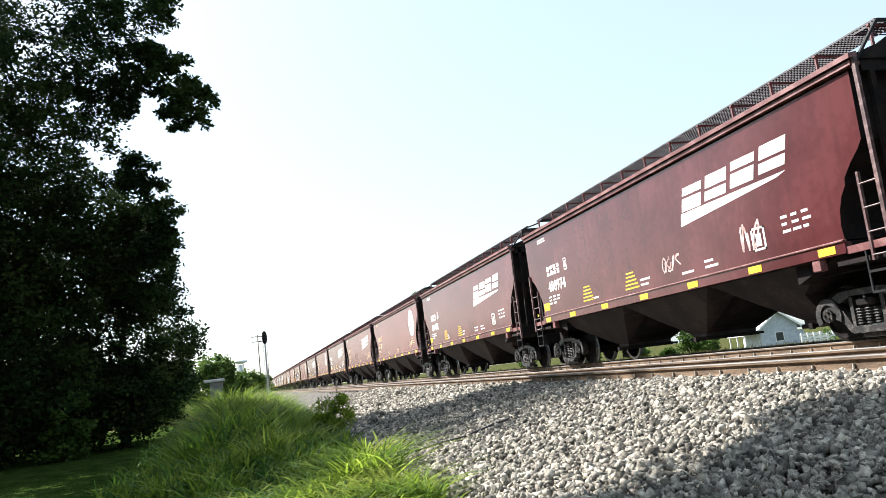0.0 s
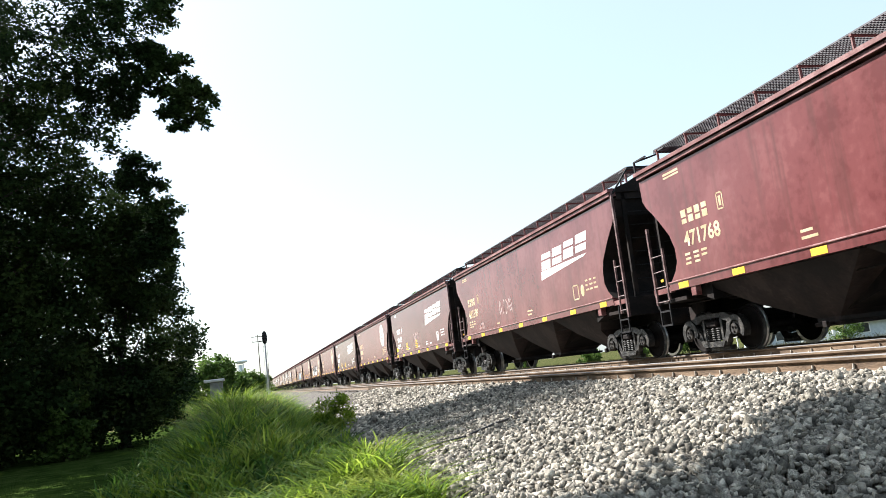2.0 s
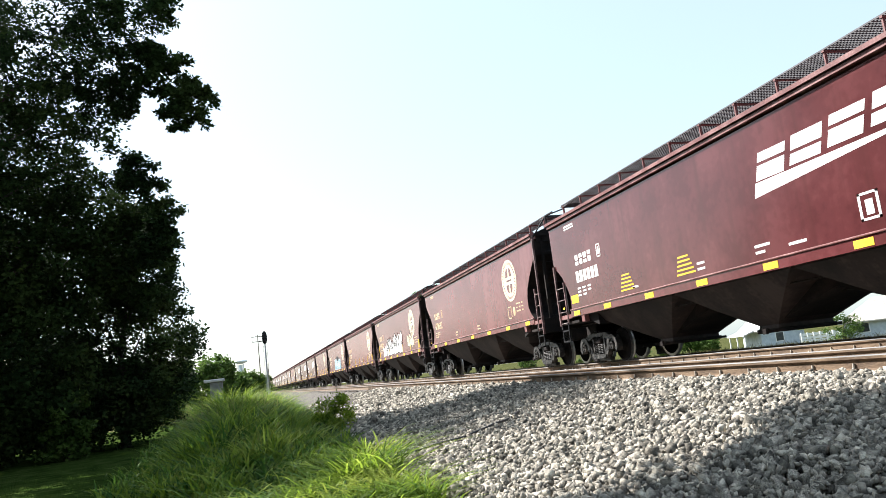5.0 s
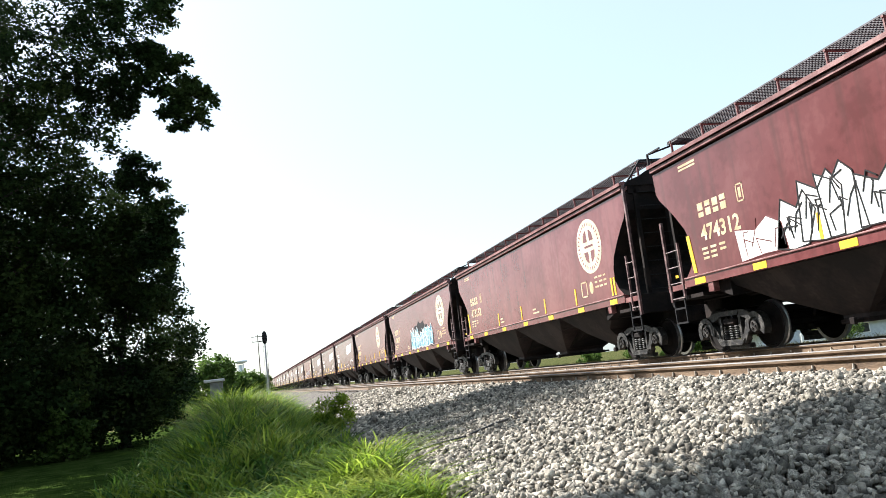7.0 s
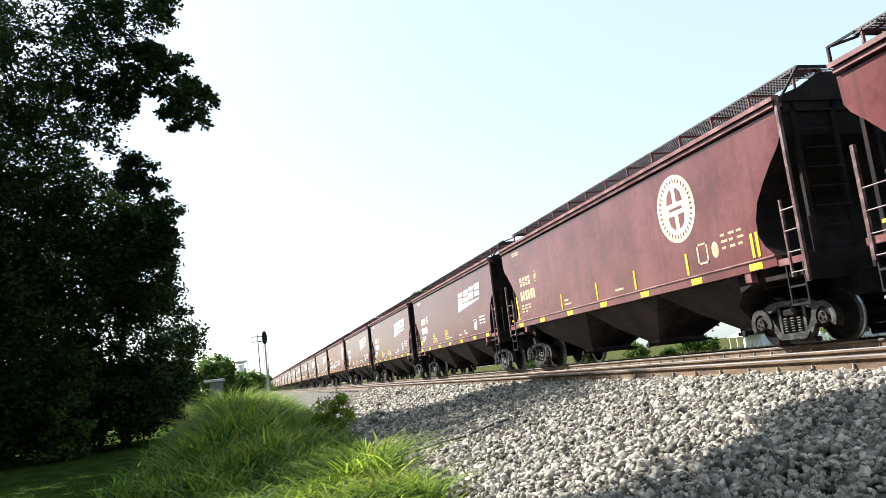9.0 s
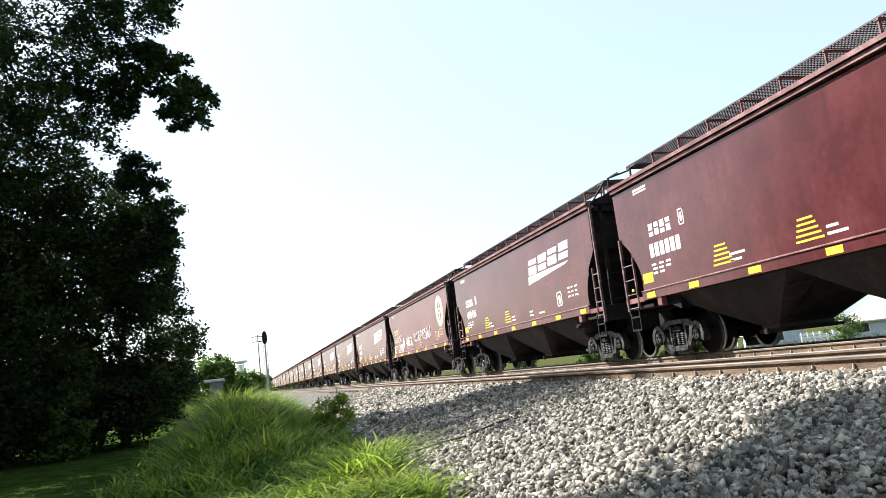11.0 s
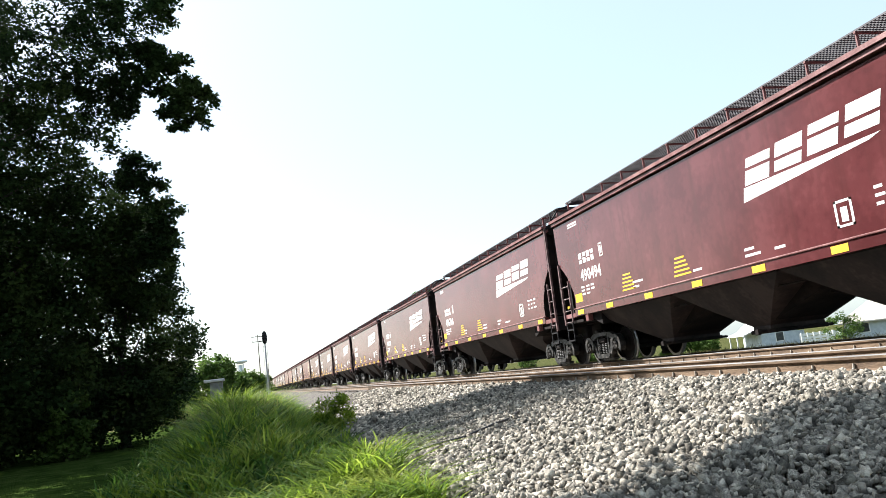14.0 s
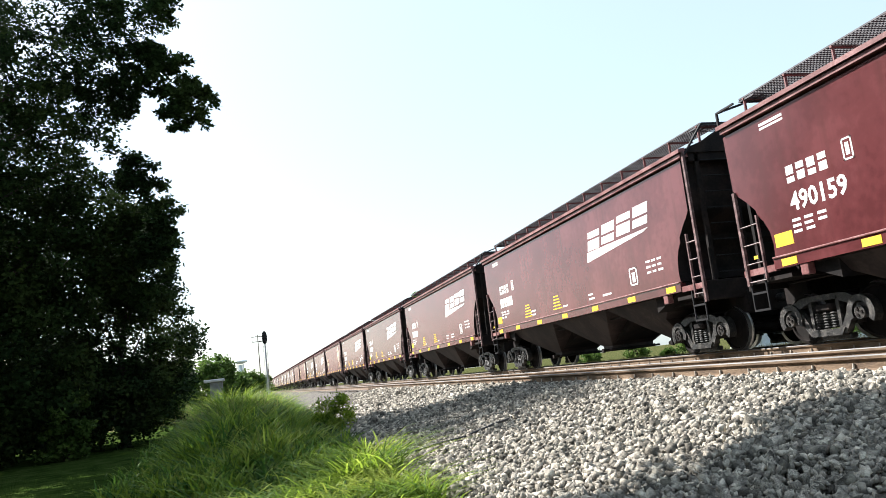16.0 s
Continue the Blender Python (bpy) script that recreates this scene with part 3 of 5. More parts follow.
        box(bm, -0.14, 0.14, min(q * (h + .5), q * (h + .72)), max(q * (h + .5), q * (h + .72)), 0.88, 1.16, .04)
        tube(bm, [(0.35, q * (h + .05), 1.0), (0.32, q * (h + .35), .72), (0.2, q * (h + .7), .62)], 0.025, 6)
        part("coupler", bm, M_CAST, car)
        for s in (-1, 1):
            x = s * (SIDE - .0)
            near = (q * s > 0)
            if near:                                   # tall corner ladder
                lb = ladder_bm(x if s < 0 else x + .04, q * (h + .02), q * (h - .36), 1.10, 4.36, 1.22, 2.62, [1.30, 1.66, 2.04, 2.42])
            else:
                lb = ladder_bm(x if s < 0 else x + .04, q * (h - .06), q * (h - .60), 1.22, 3.05, 1.30, 2.50, [1.28, 1.62, 1.98, 2.34])
            part("ladder", lb, M_TRIM, car, "pale worn steel ladder")
            bm = bmesh.new()                           # sill step below the corner
            for yy in (h - .08, h - .52):
                bar(bm, (x, q * yy, sb), (x, q * yy, 0.72), 0.03, 0.03)
            for z in (0.74, 1.06):
                bar(bm, (x, q * (h - .08), z), (x, q * (h - .52), z), 0.03, 0.04)
            part("sill_step", bm, M_BLACK, car)
            bm = bmesh.new()                           # jacking pad and towing loop under the sill
            yj = q * (h - 1.62)
            box(bm, min(x - s * .12, x + s * .02), max(x - s * .12, x + s * .02), yj - .10, yj + .10, sb - .20, sb + .0, .01)
            part("jacking_pad", bm, M_LIP, car)
    bm = bmesh.new()                                   # brake wheel and gear at one end
    ring = [(0.95 + 0.27 * math.cos(6.2832 * k / 20), h + .12, 2.35 + 0.27 * math.sin(6.2832 * k / 20)) for k in range(21)]
    tube(bm, ring, 0.014, 6)
    for k in range(4):
        a = 1.5708 * k + .4
        bar(bm, (0.95, h + .12, 2.35), (0.95 + .27 * math.cos(a), h + .12, 2.35 + .27 * math.sin(a)), 0.02)
    box(bm, 0.85, 1.05, h, h + .1, 2.2, 2.5, .01)
    part("brake_wheel", bm, M_BLACK, car)
    bm = bmesh.new()                                   # brake reservoir and piping
    tube(bm, [(-0.7, h - 2.6, 1.28), (-0.7, h - 1.6, 1.28)], 0.17, 12)
    tube(bm, [(-1.2, -h + .6, 1.16), (-1.2, h - .6, 1.16)], 0.02, 6)
    part("brake_reservoir", bm, M_DARK, car)
    for q in (-1, 1):
        build_truck(car, q * (h - TRUCK_IN), q)
    return car


# ---- marks on the car sides (plain shapes for emblems, bars for what cannot be read) ----
def flat(bm, outline, lift=0.004):
    """A thin plate on the near side: outline of (s, z), s to the viewer's right along the side."""
    A = [bm.verts.new((-SIDE - lift, -s, z)) for s, z in outline]
    B = [bm.verts.new((-SIDE + 0.002, -s, z)) for s, z in outline]
    n = len(outline)
    for i in range(n):
        bm.faces.new((A[i], A[(i + 1) % n], B[(i + 1) % n], B[i]))
    bm.faces.new(A)
    bmesh.ops.recalc_face_normals(bm, faces=bm.faces[:])


def rect(bm, s0, s1, z0, z1, lift=0.004, slant=0.0):
    flat(bm, [(s0, z0), (s1, z0), (s1 + slant, z1), (s0 + slant, z1)], lift)


def stroke(bm, pts, w, lift=0.006):
    """A brush stroke of width w through points (s, z)."""
    for (a, b), (c, d) in zip(pts, pts[1:]):
        l = math.hypot(c - a, d - b) or 1
        ex, ez = (c - a) / l * w * .5, (d - b) / l * w * .5
        lift += 0.00004
        flat(bm, [(a - ex + ez, b - ez - ex), (c + ex + ez, d + ez - ex), (c + ex - ez, d + ez + ex), (a - ex - ez, b - ez + ex)], lift)


def disc(bm, s, z, r, lift, squash=1.0, n=36):
    flat(bm, [(s + r * squash * math.cos(6.2832 * k / n), z + r * math.sin(6.2832 * k / n)) for k in range(n)], lift)


bm = bmesh.new()
rect(bm, -.20, .20, -.085, .045, .042)
REFLECTOR = share(bm, "reflector", [M_YELLOW])


def digits(car, text, s, z, size, mat):
    cu = bpy.data.curves.new("number", "FONT")
    cu.body, cu.size, cu.resolution_u, cu.offset = text, size, 2, 0.010
    tmp = new("number", cu)
    me = bpy.data.meshes.new_from_object(tmp.evaluated_get(bpy.context.evaluated_depsgraph_get()))
    bpy.data.objects.remove(tmp)
    for v in me.vertices:
        x, y = v.co.x, v.co.y
        v.co = (-SIDE - 0.005, -(s + x * 1.14), z + y * 1.12)
    me.materials.clear()
    ob = piece("car_number", me, mat, car, "painted car number")
    return ob


def slanted_emblem(car, s0, z0, k=1.0):
    """Four slanted white blocks over a tapering underline."""
    bm = bmesh.new()
    for i in range(4):                                   # each block is parted by one thin slanting gap
        a, w, sl = s0 + 0.12 + 0.90 * i * k, 0.74 * k, 0.16
        z1 = z0 + 0.30 + 0.035 * i
        g = .22 if i % 2 else .30
        rect(bm, a, a + w, z1, z1 + g - .03, 0.004, sl * (g - .03) / .5)
        rect(bm, a + sl * (g + .03) / .5, a + w + sl * (g + .03) / .5, z1 + g + .03, z1 + .50, 0.004, sl * (.47 - g) / .5)
    flat(bm, [(s0, z0), (s0 + 3.3 * k, z0 + 0.235), (s0 + 3.55 * k, z0 + 0.30), (s0 + .08, z0 + 0.27)])
    part("emblem", bm, M_WHITE, car, "white slanted block emblem with a tapering underline")


def round_emblem(car, s, z, mat, paint):
    r = 0.76
    bm = bmesh.new()
    disc(bm, s, z, r, 0.004)
    em = part("emblem", bm, mat, car, "round pale emblem with a cross")
    bm = bmesh.new()
    for u in (-1, 1):                                    # the four dark fields round the cross
        for v in (-1, 1):
            flat(bm, [(s + u * a, z + v * b) for a, b in ((.075, .14), (.33, .14), (.27, .34), (.17, .43), (.075, .46))], 0.007)
    for k in range(34):                                  # unreadable ring of lettering, as bars
        a = 6.2832 * k / 34
        c, d = math.cos(a), math.sin(a)
        p = [(0.58, -.022), (0.67, -.022), (0.67, .016), (0.58, .016)]
        flat(bm, [(s + u * c - v * d, z + u * d + v * c) for u, v in p], 0.007)
    rect(bm, s - .26, s + .26, z - .03, z + .03, 0.0085)
    part("emblem_field", bm, paint, em)["kind"] = "stuff"


def stencils(car, kind, number, seed):
    """Reporting mark, number, small unreadable stencils, yellow reflectors."""
    R = random.Random(seed)
    h = BODY[kind] / 2
    sb, st = SILL[kind]
    mat = M_WHITE if kind == 1 else M_GOLD
    far = -h                                             # the far end lies to the viewer's left
    if number:
        digits(car, number, far + 1.56, 2.36, 0.40, mat)
    bm = bmesh.new()
    for i in range(4):
        a = far + 1.58 + 0.27 * i
        g = 2.97 + .05 * (i % 2)
        rect(bm, a, a + .19, 2.85, g - .02, .005)
        rect(bm, a, a + .19, g + .02, 3.15, .005)
    if not number:
        for i in range(6):
            rect(bm, far + 1.5 + .24 * i, far + 1.68 + .24 * i, 2.36, 2.68, .005)
    part("reporting_mark", bm, mat, car, "painted block reporting mark")["kind"] = "stuff"
    bm = bmesh.new()
    for k in range(3):
        for j in range(2 + (k < 2)):
            a = far + 1.5 + 0.32 * j + R.uniform(-.02, .02)
            rect(bm, a, a + .21, 2.165 - .10 * k, 2.215 - .10 * k)
    a = far + 2.95                                       # small framed panel beside the mark
    for f in ((0, .22, 0, .03), (0, .22, .33, .36), (0, .03, 0, .36), (.19, .22, 0, .36), (.07, .15, .08, .28)):
        rect(bm, a + f[0], a + f[1], 2.86 + f[2], 2.86 + f[3])
    for q in ([4.6, 7.4, 9.3, 10.2] if kind == 1 else [5.2, 8.6]):
        for k in range(R.choice([1, 2, 2])):
            a = far + q
            rect(bm, a, a + R.uniform(.25, .55), st + .14 + .12 * k, st + .19 + .12 * k)
    a = h - 3.2                                          # framed plate and block of lines near the other end
    for f in ((0, .40, 0, .04), (0, .40, .40, .44), (0, .05, 0, .44), (.35, .40, 0, .44)):
        rect(bm, a + f[0], a + f[1], st + .20 + f[2], st + .20 + f[3])
    if kind == 1:
        rect(bm, a + .13, a + .28, st + .28, st + .52)
    else:
        disc(bm, a + .66, st + .42, .17, .004, .7, 16)
    for k in range(3):
        for j in range(3):
            b = h - 2.30 + .27 * j
            rect(bm, b, b + R.uniform(.13, .22), st + .38 + .13 * k, st + .43 + .13 * k)
    rect(bm, far + 1.1, far + 1.75, 4.05, 4.10)
    rect(bm, far + 1.1, far + 1.75, 3.98, 4.02)
    part("stencil", bm, mat, car, "small pale stencilled data lines")["kind"] = "stuff"
    n = 7
    for i in range(n):
        o = piece("reflector", REFLECTOR, None, car, "yellow reflective marker strip")
        o.location = (0, -min(max(far + 1.05 + (2 * h - 2.1) * i / (n - 1), far + 1.3), h - 1.3), (sb + st) / 2)
    bm = bmesh.new()
    rect(bm, far + .3, far + .42, st + .06, st + .12)
    if kind == 1:
        rect(bm, far + .98, far + 1.46, st + .16, st + .40)
        for a in (4.0, 6.6):                             # pyramids of yellow lines
            pyramid = bmesh.new()
            for k in range(5):
                rect(pyramid, far + a + .03 * k, far + a + .72 - .05 * k, st + .13 + .095 * k, st + .17 + .095 * k)
            part("marker_lines", pyramid, M_YELLOW, car, "pyramid of yellow painted lines")["kind"] = "stuff"
    part("end_marker", bm, M_YELLOW, car, "yellow painted end marker")


def scribble(car, runs, mat, w, label, seed):
    """Chalk-like tags: runs of (start, length, low, high) filled with loose zigzag strokes."""
    R = random.Random(seed)
    bm = bmesh.new()
    lift = 0.006
    for s, ln, z0, z1 in runs:
        n = max(2, int(ln / ((z1 - z0) * .62)))
        for i in range(n):
            a, b = s + ln * i / n, s + ln * (i + .78) / n
            m, r, c = (b - a) / 2, (z1 - z0) / 2, R.uniform(0, 6)
            u, v = R.choice([1, 2, 2, 3]), R.choice([1, 1, 2, 3])
            pts = [((a + b) / 2 + m * math.sin(u * q + c) + .15 * m * (q - 2), (z0 + z1) / 2 + r * R.uniform(.85, 1.1) * math.sin(v * q + 2 * c)) for q in [.35 * k for k in range(R.randint(9, 15))]]
            stroke(bm, pts, w, lift)
            lift += 0.0004
    part("graffiti", bm, mat, car, label)


def letters(car, s, z, k, runs):
    """Hand-drawn letters: strokes in letter heights from the corner (s, z)."""
    bm = bmesh.new()
    for i, run in enumerate(runs):
        stroke(bm, [(s + k * a, z + k * b) for a, b in run], .036, .010 + .0006 * i)
    part("graffiti", bm, M_WHITE, car, "white hand-drawn spray letters")


def mural(car, s, ln, z0, z1, fill, line, label, seed, out=0.0):
    """A block of overlapping jagged spray-painted shapes with dark outlines."""
    R = random.Random(seed)
    bm, ink = bmesh.new(), bmesh.new()
    n = int(ln / .62)
    for i in range(n):
        a = s + ln * i / n
        w = ln / n * R.uniform(1.15, 1.5)
        lean = R.uniform(-.15, .3)
        top = z0 + (z1 - z0) * R.uniform(.72, 1.0)
        pts = [(a, z0 + R.uniform(0, .1)), (a + w * .55, z0 + R.uniform(-.02, .12)), (a + w, z0 + R.uniform(0, .1)), (a + w + lean, top - R.uniform(.1, .35)),
               (a + w * .72 + lean, top + R.uniform(0, .15)), (a + w * .45 + lean, top - R.uniform(.1, .3)), (a + lean, top)]
        flat(bm, pts, 0.006 + .0012 * i + out)
        for q in range(5):
            u = a + w * R.uniform(.1, .9)
            v = z0 + (z1 - z0) * R.uniform(.1, .5)
            stroke(ink, [(u, v), (u + R.uniform(-.1, .2), v + R.uniform(.2, .4)), (u + R.uniform(.1, .4), v + R.uniform(.1, .5))], .020, out + .0075 + .0012 * n + .0002 * q + .0006 * i)
        stroke(ink, pts + pts[:1], .022, out + .0065 + .0012 * n + .0006 * i)
    m = part("graffiti", bm, fill, car, label)
    part("graffiti_outline", ink, line, m)["kind"] = "stuff"


# ---- the train: cars in running order, (place of the near body end at 0 s, kind, number, marks) ----
SPEED = 20.55
TRAIN = [
    (-7.0, 1, "", "slant"), (9.4, 1, "488974", "slant chalk"), (25.8, 1, "491478", "slant"), (42.0, 2, "471768", "round"), (58.9, 2, "481599", "slant tag"),
    (76.1, 1, "496121", "slant tag"), (92.7, 2, "", "round"), (109.3, 1, "", "slant"), (126.4, 2, "479692", "round"), (144.05, 2, "474312", "round white"),
    (161.0, 2, "473132", "round bars"), (178.5, 2, "474627", "round teal"), (196.2, 2, "", "round bars"), (213.3, 1, "", "slant"), (229.3, 1, "", "slant"),
    (245.2, 1, "490496", "slant"), (261.3, 2, "476652", "round tags"), (278.4, 1, "491920", "slant"), (295.0, 1, "490494", "slant"), (310.2, 1, "496718", "slant"),
    (326.8, 1, "490159", "slant"), (343.15, 1, "", "slant"), (359.4, 1, "", "slant")]
for i in range(24):
    kind = 2 if i in (2, 5, 6, 11, 15) else 1
    last = TRAIN[-1]
    TRAIN.append((last[0] + (16.25 if last[1] == 1 else 17.05), kind, "", "round" if kind == 2 else "slant"))

CARS = []
EMBLEM = {3: 2.1, 6: 2.8, 10: 2.35, 11: 2.3, 12: 3.75, 16: 1.9}       # metres from the leading end


def build_train():
    first = {1: build_car(1), 2: build_car(2)}
    taken = set()
    for i, (s, kind, number, marks) in enumerate(TRAIN):
        ahead = TRAIN[i + 1][0] if i + 1 < len(TRAIN) else s + 16.4
        stretch = min(1.05, max(.965, (ahead - s - 1.45) / BODY[kind]))      # the cars are not all of one length
        if kind in taken:
            car = copy_thing(first[kind], Matrix())
        else:
            car = first[kind]
            taken.add(kind)
        car.scale = (1, stretch, 1)
        h = BODY[kind] / 2 * stretch
        CARS.append((car, s + h, kind, number, marks))
    for i, (car, mid, kind, number, marks) in enumerate(CARS):
        car.location = (TRAIN_MID, mid, 0)
        h = BODY[kind] / 2
        colour = "red-brown" if kind == 1 else "faded brown"
        extra = {"white": " and white graffiti", "teal": " and pale blue graffiti", "tags": " and white scrawled tags"}
        tail = next((v for k, v in extra.items() if k in marks.split()), "")
        tagged(car, colour + " hopper car with " + ("slanted white emblem" if "slant" in marks else "round pale emblem") + tail, "railway car", "cars of the grain train")
        stencils(car, kind, number, i)
        if "slant" in marks:
            slanted_emblem(car, h - 5.50, 2.80)
        else:
            round_emblem(car, h - EMBLEM.get(i, 2.7), 3.24, M_WHITE if i in (3, 6) else M_CREAM, M_FADED)
        st = SILL[kind][1]
        words = marks.split()
        if "chalk" in words:
            scribble(car, [(1.0, .8, st + .30, st + .62)], M_PALE, .03, "thin pale chalk scrawl", 3)
            scribble(car, [(4.0, .7, st + .25, st + .75)], M_PALE, .05, "rubbed pale spray tag", 4)
        if "tag" in words:
            scribble(car, [(-3.2 + i % 3, 1.5, st + .45, st + .95), (-5.0, .7, st + .12, st + .35)], M_PALE, .025, "thin pale chalk scrawl", i)
        if "tags" in words:
            scribble(car, [(-6.9, .62, st + .06, st + .50), (-5.45, 1.95, st + .02, st + .52), (-4.80, .55, st + .72, st + 1.05), (-3.75, .45, st + .42, st + .85),
                           (-2.85, 1.95, st + .28, st + .80), (1.75, 1.95, st + .42, st + .98)], M_WHITE, .036, "white scrawled spray tags", 6)
            letters(car, -.68, st + .40, .52, [[(0, .85), (.40, 1.0)], [(.30, 1.0), (.12, .12)], [(.62, .95), (.58, .05)], [(.98, .85), (.60, .45), (1.05, .0)],
                                               [(1.62 + .32 * math.cos(.45 * k), .50 + .42 * math.sin(.45 * k)) for k in range(15)]])
            letters(car, .58, st + .40, .52, [[(.05, 0), (.1, 1), (.5, .95), (.52, .62), (.12, .5), (.6, 0)], [(.95, 0), (1.0, .95)], [(1.3, 0), (1.36, 1), (1.75, .9), (1.74, .55), (1.33, .45)]])
        if "white" in words:
            mural(car, -5.1, 1.1, st + .02, st + .75, M_WHITE, M_FADED, "small white spray tag", 7)
            mural(car, -4.0, 5.4, st + .02, st + 1.25, M_WHITE, M_BLACK, "large white block graffiti with dark outlines", 8)
            mural(car, 3.5, 1.6, st + .25, st + 1.25, M_CREAM, M_BLACK, "cream bubble graffiti with dark outlines", 9)
        if "teal" in words:
            bm = bmesh.new()
            edge = [(-1.9 + 5.7 * k / 16, st + .02) for k in range(17)]
            edge += [(3.8 - 5.7 * k / 16, st + .55 + .85 * math.sin(3.1416 * (k + .3) / 17) + .12 * math.sin(k * 2.3)) for k in range(17)]
            flat(bm, edge, .005)
            part("graffiti_backing", bm, M_BLACK, car, "black sprayed halo behind the graffiti")
            mural(car, -1.6, 5.0, st + .0, st + 1.15, M_TEAL, M_PAINTW, "pale blue block graffiti with white outlines", 11, .004)
        if "bars" in words or "white" in words:
            for s in (-6.2, -2.9, -.4, 1.8, 4.2, 6.5, 6.66):
                bm = bmesh.new()
                if s < -6:                               # a tall one leans along the sloping end
                    rect(bm, -h + 1.08, -h + 1.20, st + .06, st + .88, .012, -.10)
                else:
                    rect(bm, s, s + .08, st + .05, st + .52, .012)
                part("marker_stripe", bm, M_YELLOW, car, "upright yellow marker stripe")


build_train()


# ---- plants ----
def leaf_cloud(name, centres, size, mat, parent, droop=0.3, aspect=0.55):
    """Many small folded leaves: each a diamond of two triangles, scattered about the centres."""
    c = np.asarray(centres, float)
    n = len(c)
    u = rng.normal(size=(n, 3))
    u[:, 2] = u[:, 2] * .6 - droop
    u /= np.linalg.norm(u, axis=1)[:, None]
    w = np.cross(u, rng.normal(size=(n, 3)))
    w /= np.linalg.norm(w, axis=1)[:, None] + 1e-9
    s = size * rng.uniform(.6, 1.35, n)[:, None]
    v = np.empty((n, 4, 3))
    v[:, 0], v[:, 2] = c, c + u * s
    v[:, 1] = c + u * s * .5 + w * s * aspect * .5
    v[:, 3] = c + u * s * .5 - w * s * aspect * .5
    me = mesh_from_arrays(name, v.reshape(-1, 3), np.arange(4 * n).reshape(-1, 4))
    return piece(name, me, mat, parent)


def clump_points(clumps, per, spread):
    """Points scattered in uneven clumps: denser towards each clump's middle."""
    c = np.asarray(clumps, float)
    k = rng.integers(0, len(c), int(per * len(c)))
    d = rng.normal(size=(len(k), 3))
    d *= (rng.uniform(0, 1, len(k)) ** .5 / np.linalg.norm(d, axis=1))[:, None]
    return c[k][:, :3] + d * (np.array(spread) * (c[k][:, 3:4] if c.shape[1] > 3 else 1))


def limbs(bm, base, tips, r0):
    """A tapered trunk and limbs that reach to the tips."""
    base = Vector(base)
    top = Vector((sum(t[0] for t in tips) / len(tips), sum(t[1] for t in tips) / len(tips), max(t[2] for t in tips)))
    trunk = []
    for i in range(8):
        f = i / 7
        trunk.append(base.lerp(top, f * .9) + Vector((noise.noise(Vector((f * 3, base.x, 0))) * .4, noise.noise(Vector((f * 3, 9, base.y))) * .4, 0)) * f)
    tube(bm, [trunk[0] + Vector((0, 0, -.2))] + trunk, [r0 * 1.35] + [r0 * (1 - .85 * i / 7) for i in range(8)], 10)
    for t in tips:
        t = Vector(t)
        j = max(2, min(6, int(7 * (t.z - base.z) / (top.z - base.z) * random.uniform(.68, .92))))
        a = trunk[j]
        side = Vector((random.uniform(-.5, .5), random.uniform(-.5, .5), random.uniform(-.2, .6)))
        mid = a.lerp(t, .5) + side * 1.6
        r = r0 * (1 - .85 * j / 7) * .38
        tube(bm, [a, a.lerp(mid, .5) + side * .2, mid, mid.lerp(t, .6) - side * .25, t], [r, r * .7, r * .45, r * .25, r * .1], 6)
        for k in range(4):
            e = mid.lerp(t, random.uniform(.1, .95))
            d = Vector((random.uniform(-.7, .7), random.uniform(-.7, .7), random.uniform(-.4, .5)))
            tube(bm, [e, e + d * .5 + Vector((0, 0, .06)), e + d], [r * .22, r * .14, r * .05], 5)


def build_tree(name, label, base, crown, per, leaf, mat, r0, droop=.3, spread=(1, 1, .8), tips=26, aspect=.55, wood=100000):
    """crown: ellipsoids (x, y, z, rx, ry, rz, clumps, clump radius); wood: how many of the first clumps carry limbs."""
    tree = tagged(new(name), label, "tree")
    pts, clumps = [], []
    for x, y, z, rx, ry, rz, n, cr in crown:
        d = rng.normal(size=(n, 3))
        d *= (rng.uniform(.05, 1, n) ** .4 / np.linalg.norm(d, axis=1))[:, None]
        c = np.column_stack([x + d[:, 0] * rx, y + d[:, 1] * ry, z + d[:, 2] * rz, cr * rng.uniform(.6, 1.25, n)])
        clumps.append(c)
    clumps = np.vstack(clumps)
    bm = bmesh.new()
    pick = clumps[rng.permutation(min(wood, len(clumps)))[:tips]]
    limbs(bm, base, [tuple(p[:3]) for p in pick], r0)
    part("trunk", bm, M_BARK, tree, smooth=True)
    leaf_cloud("crown", clump_points(clumps, per, spread), leaf, mat, tree, droop, aspect)
    return tree


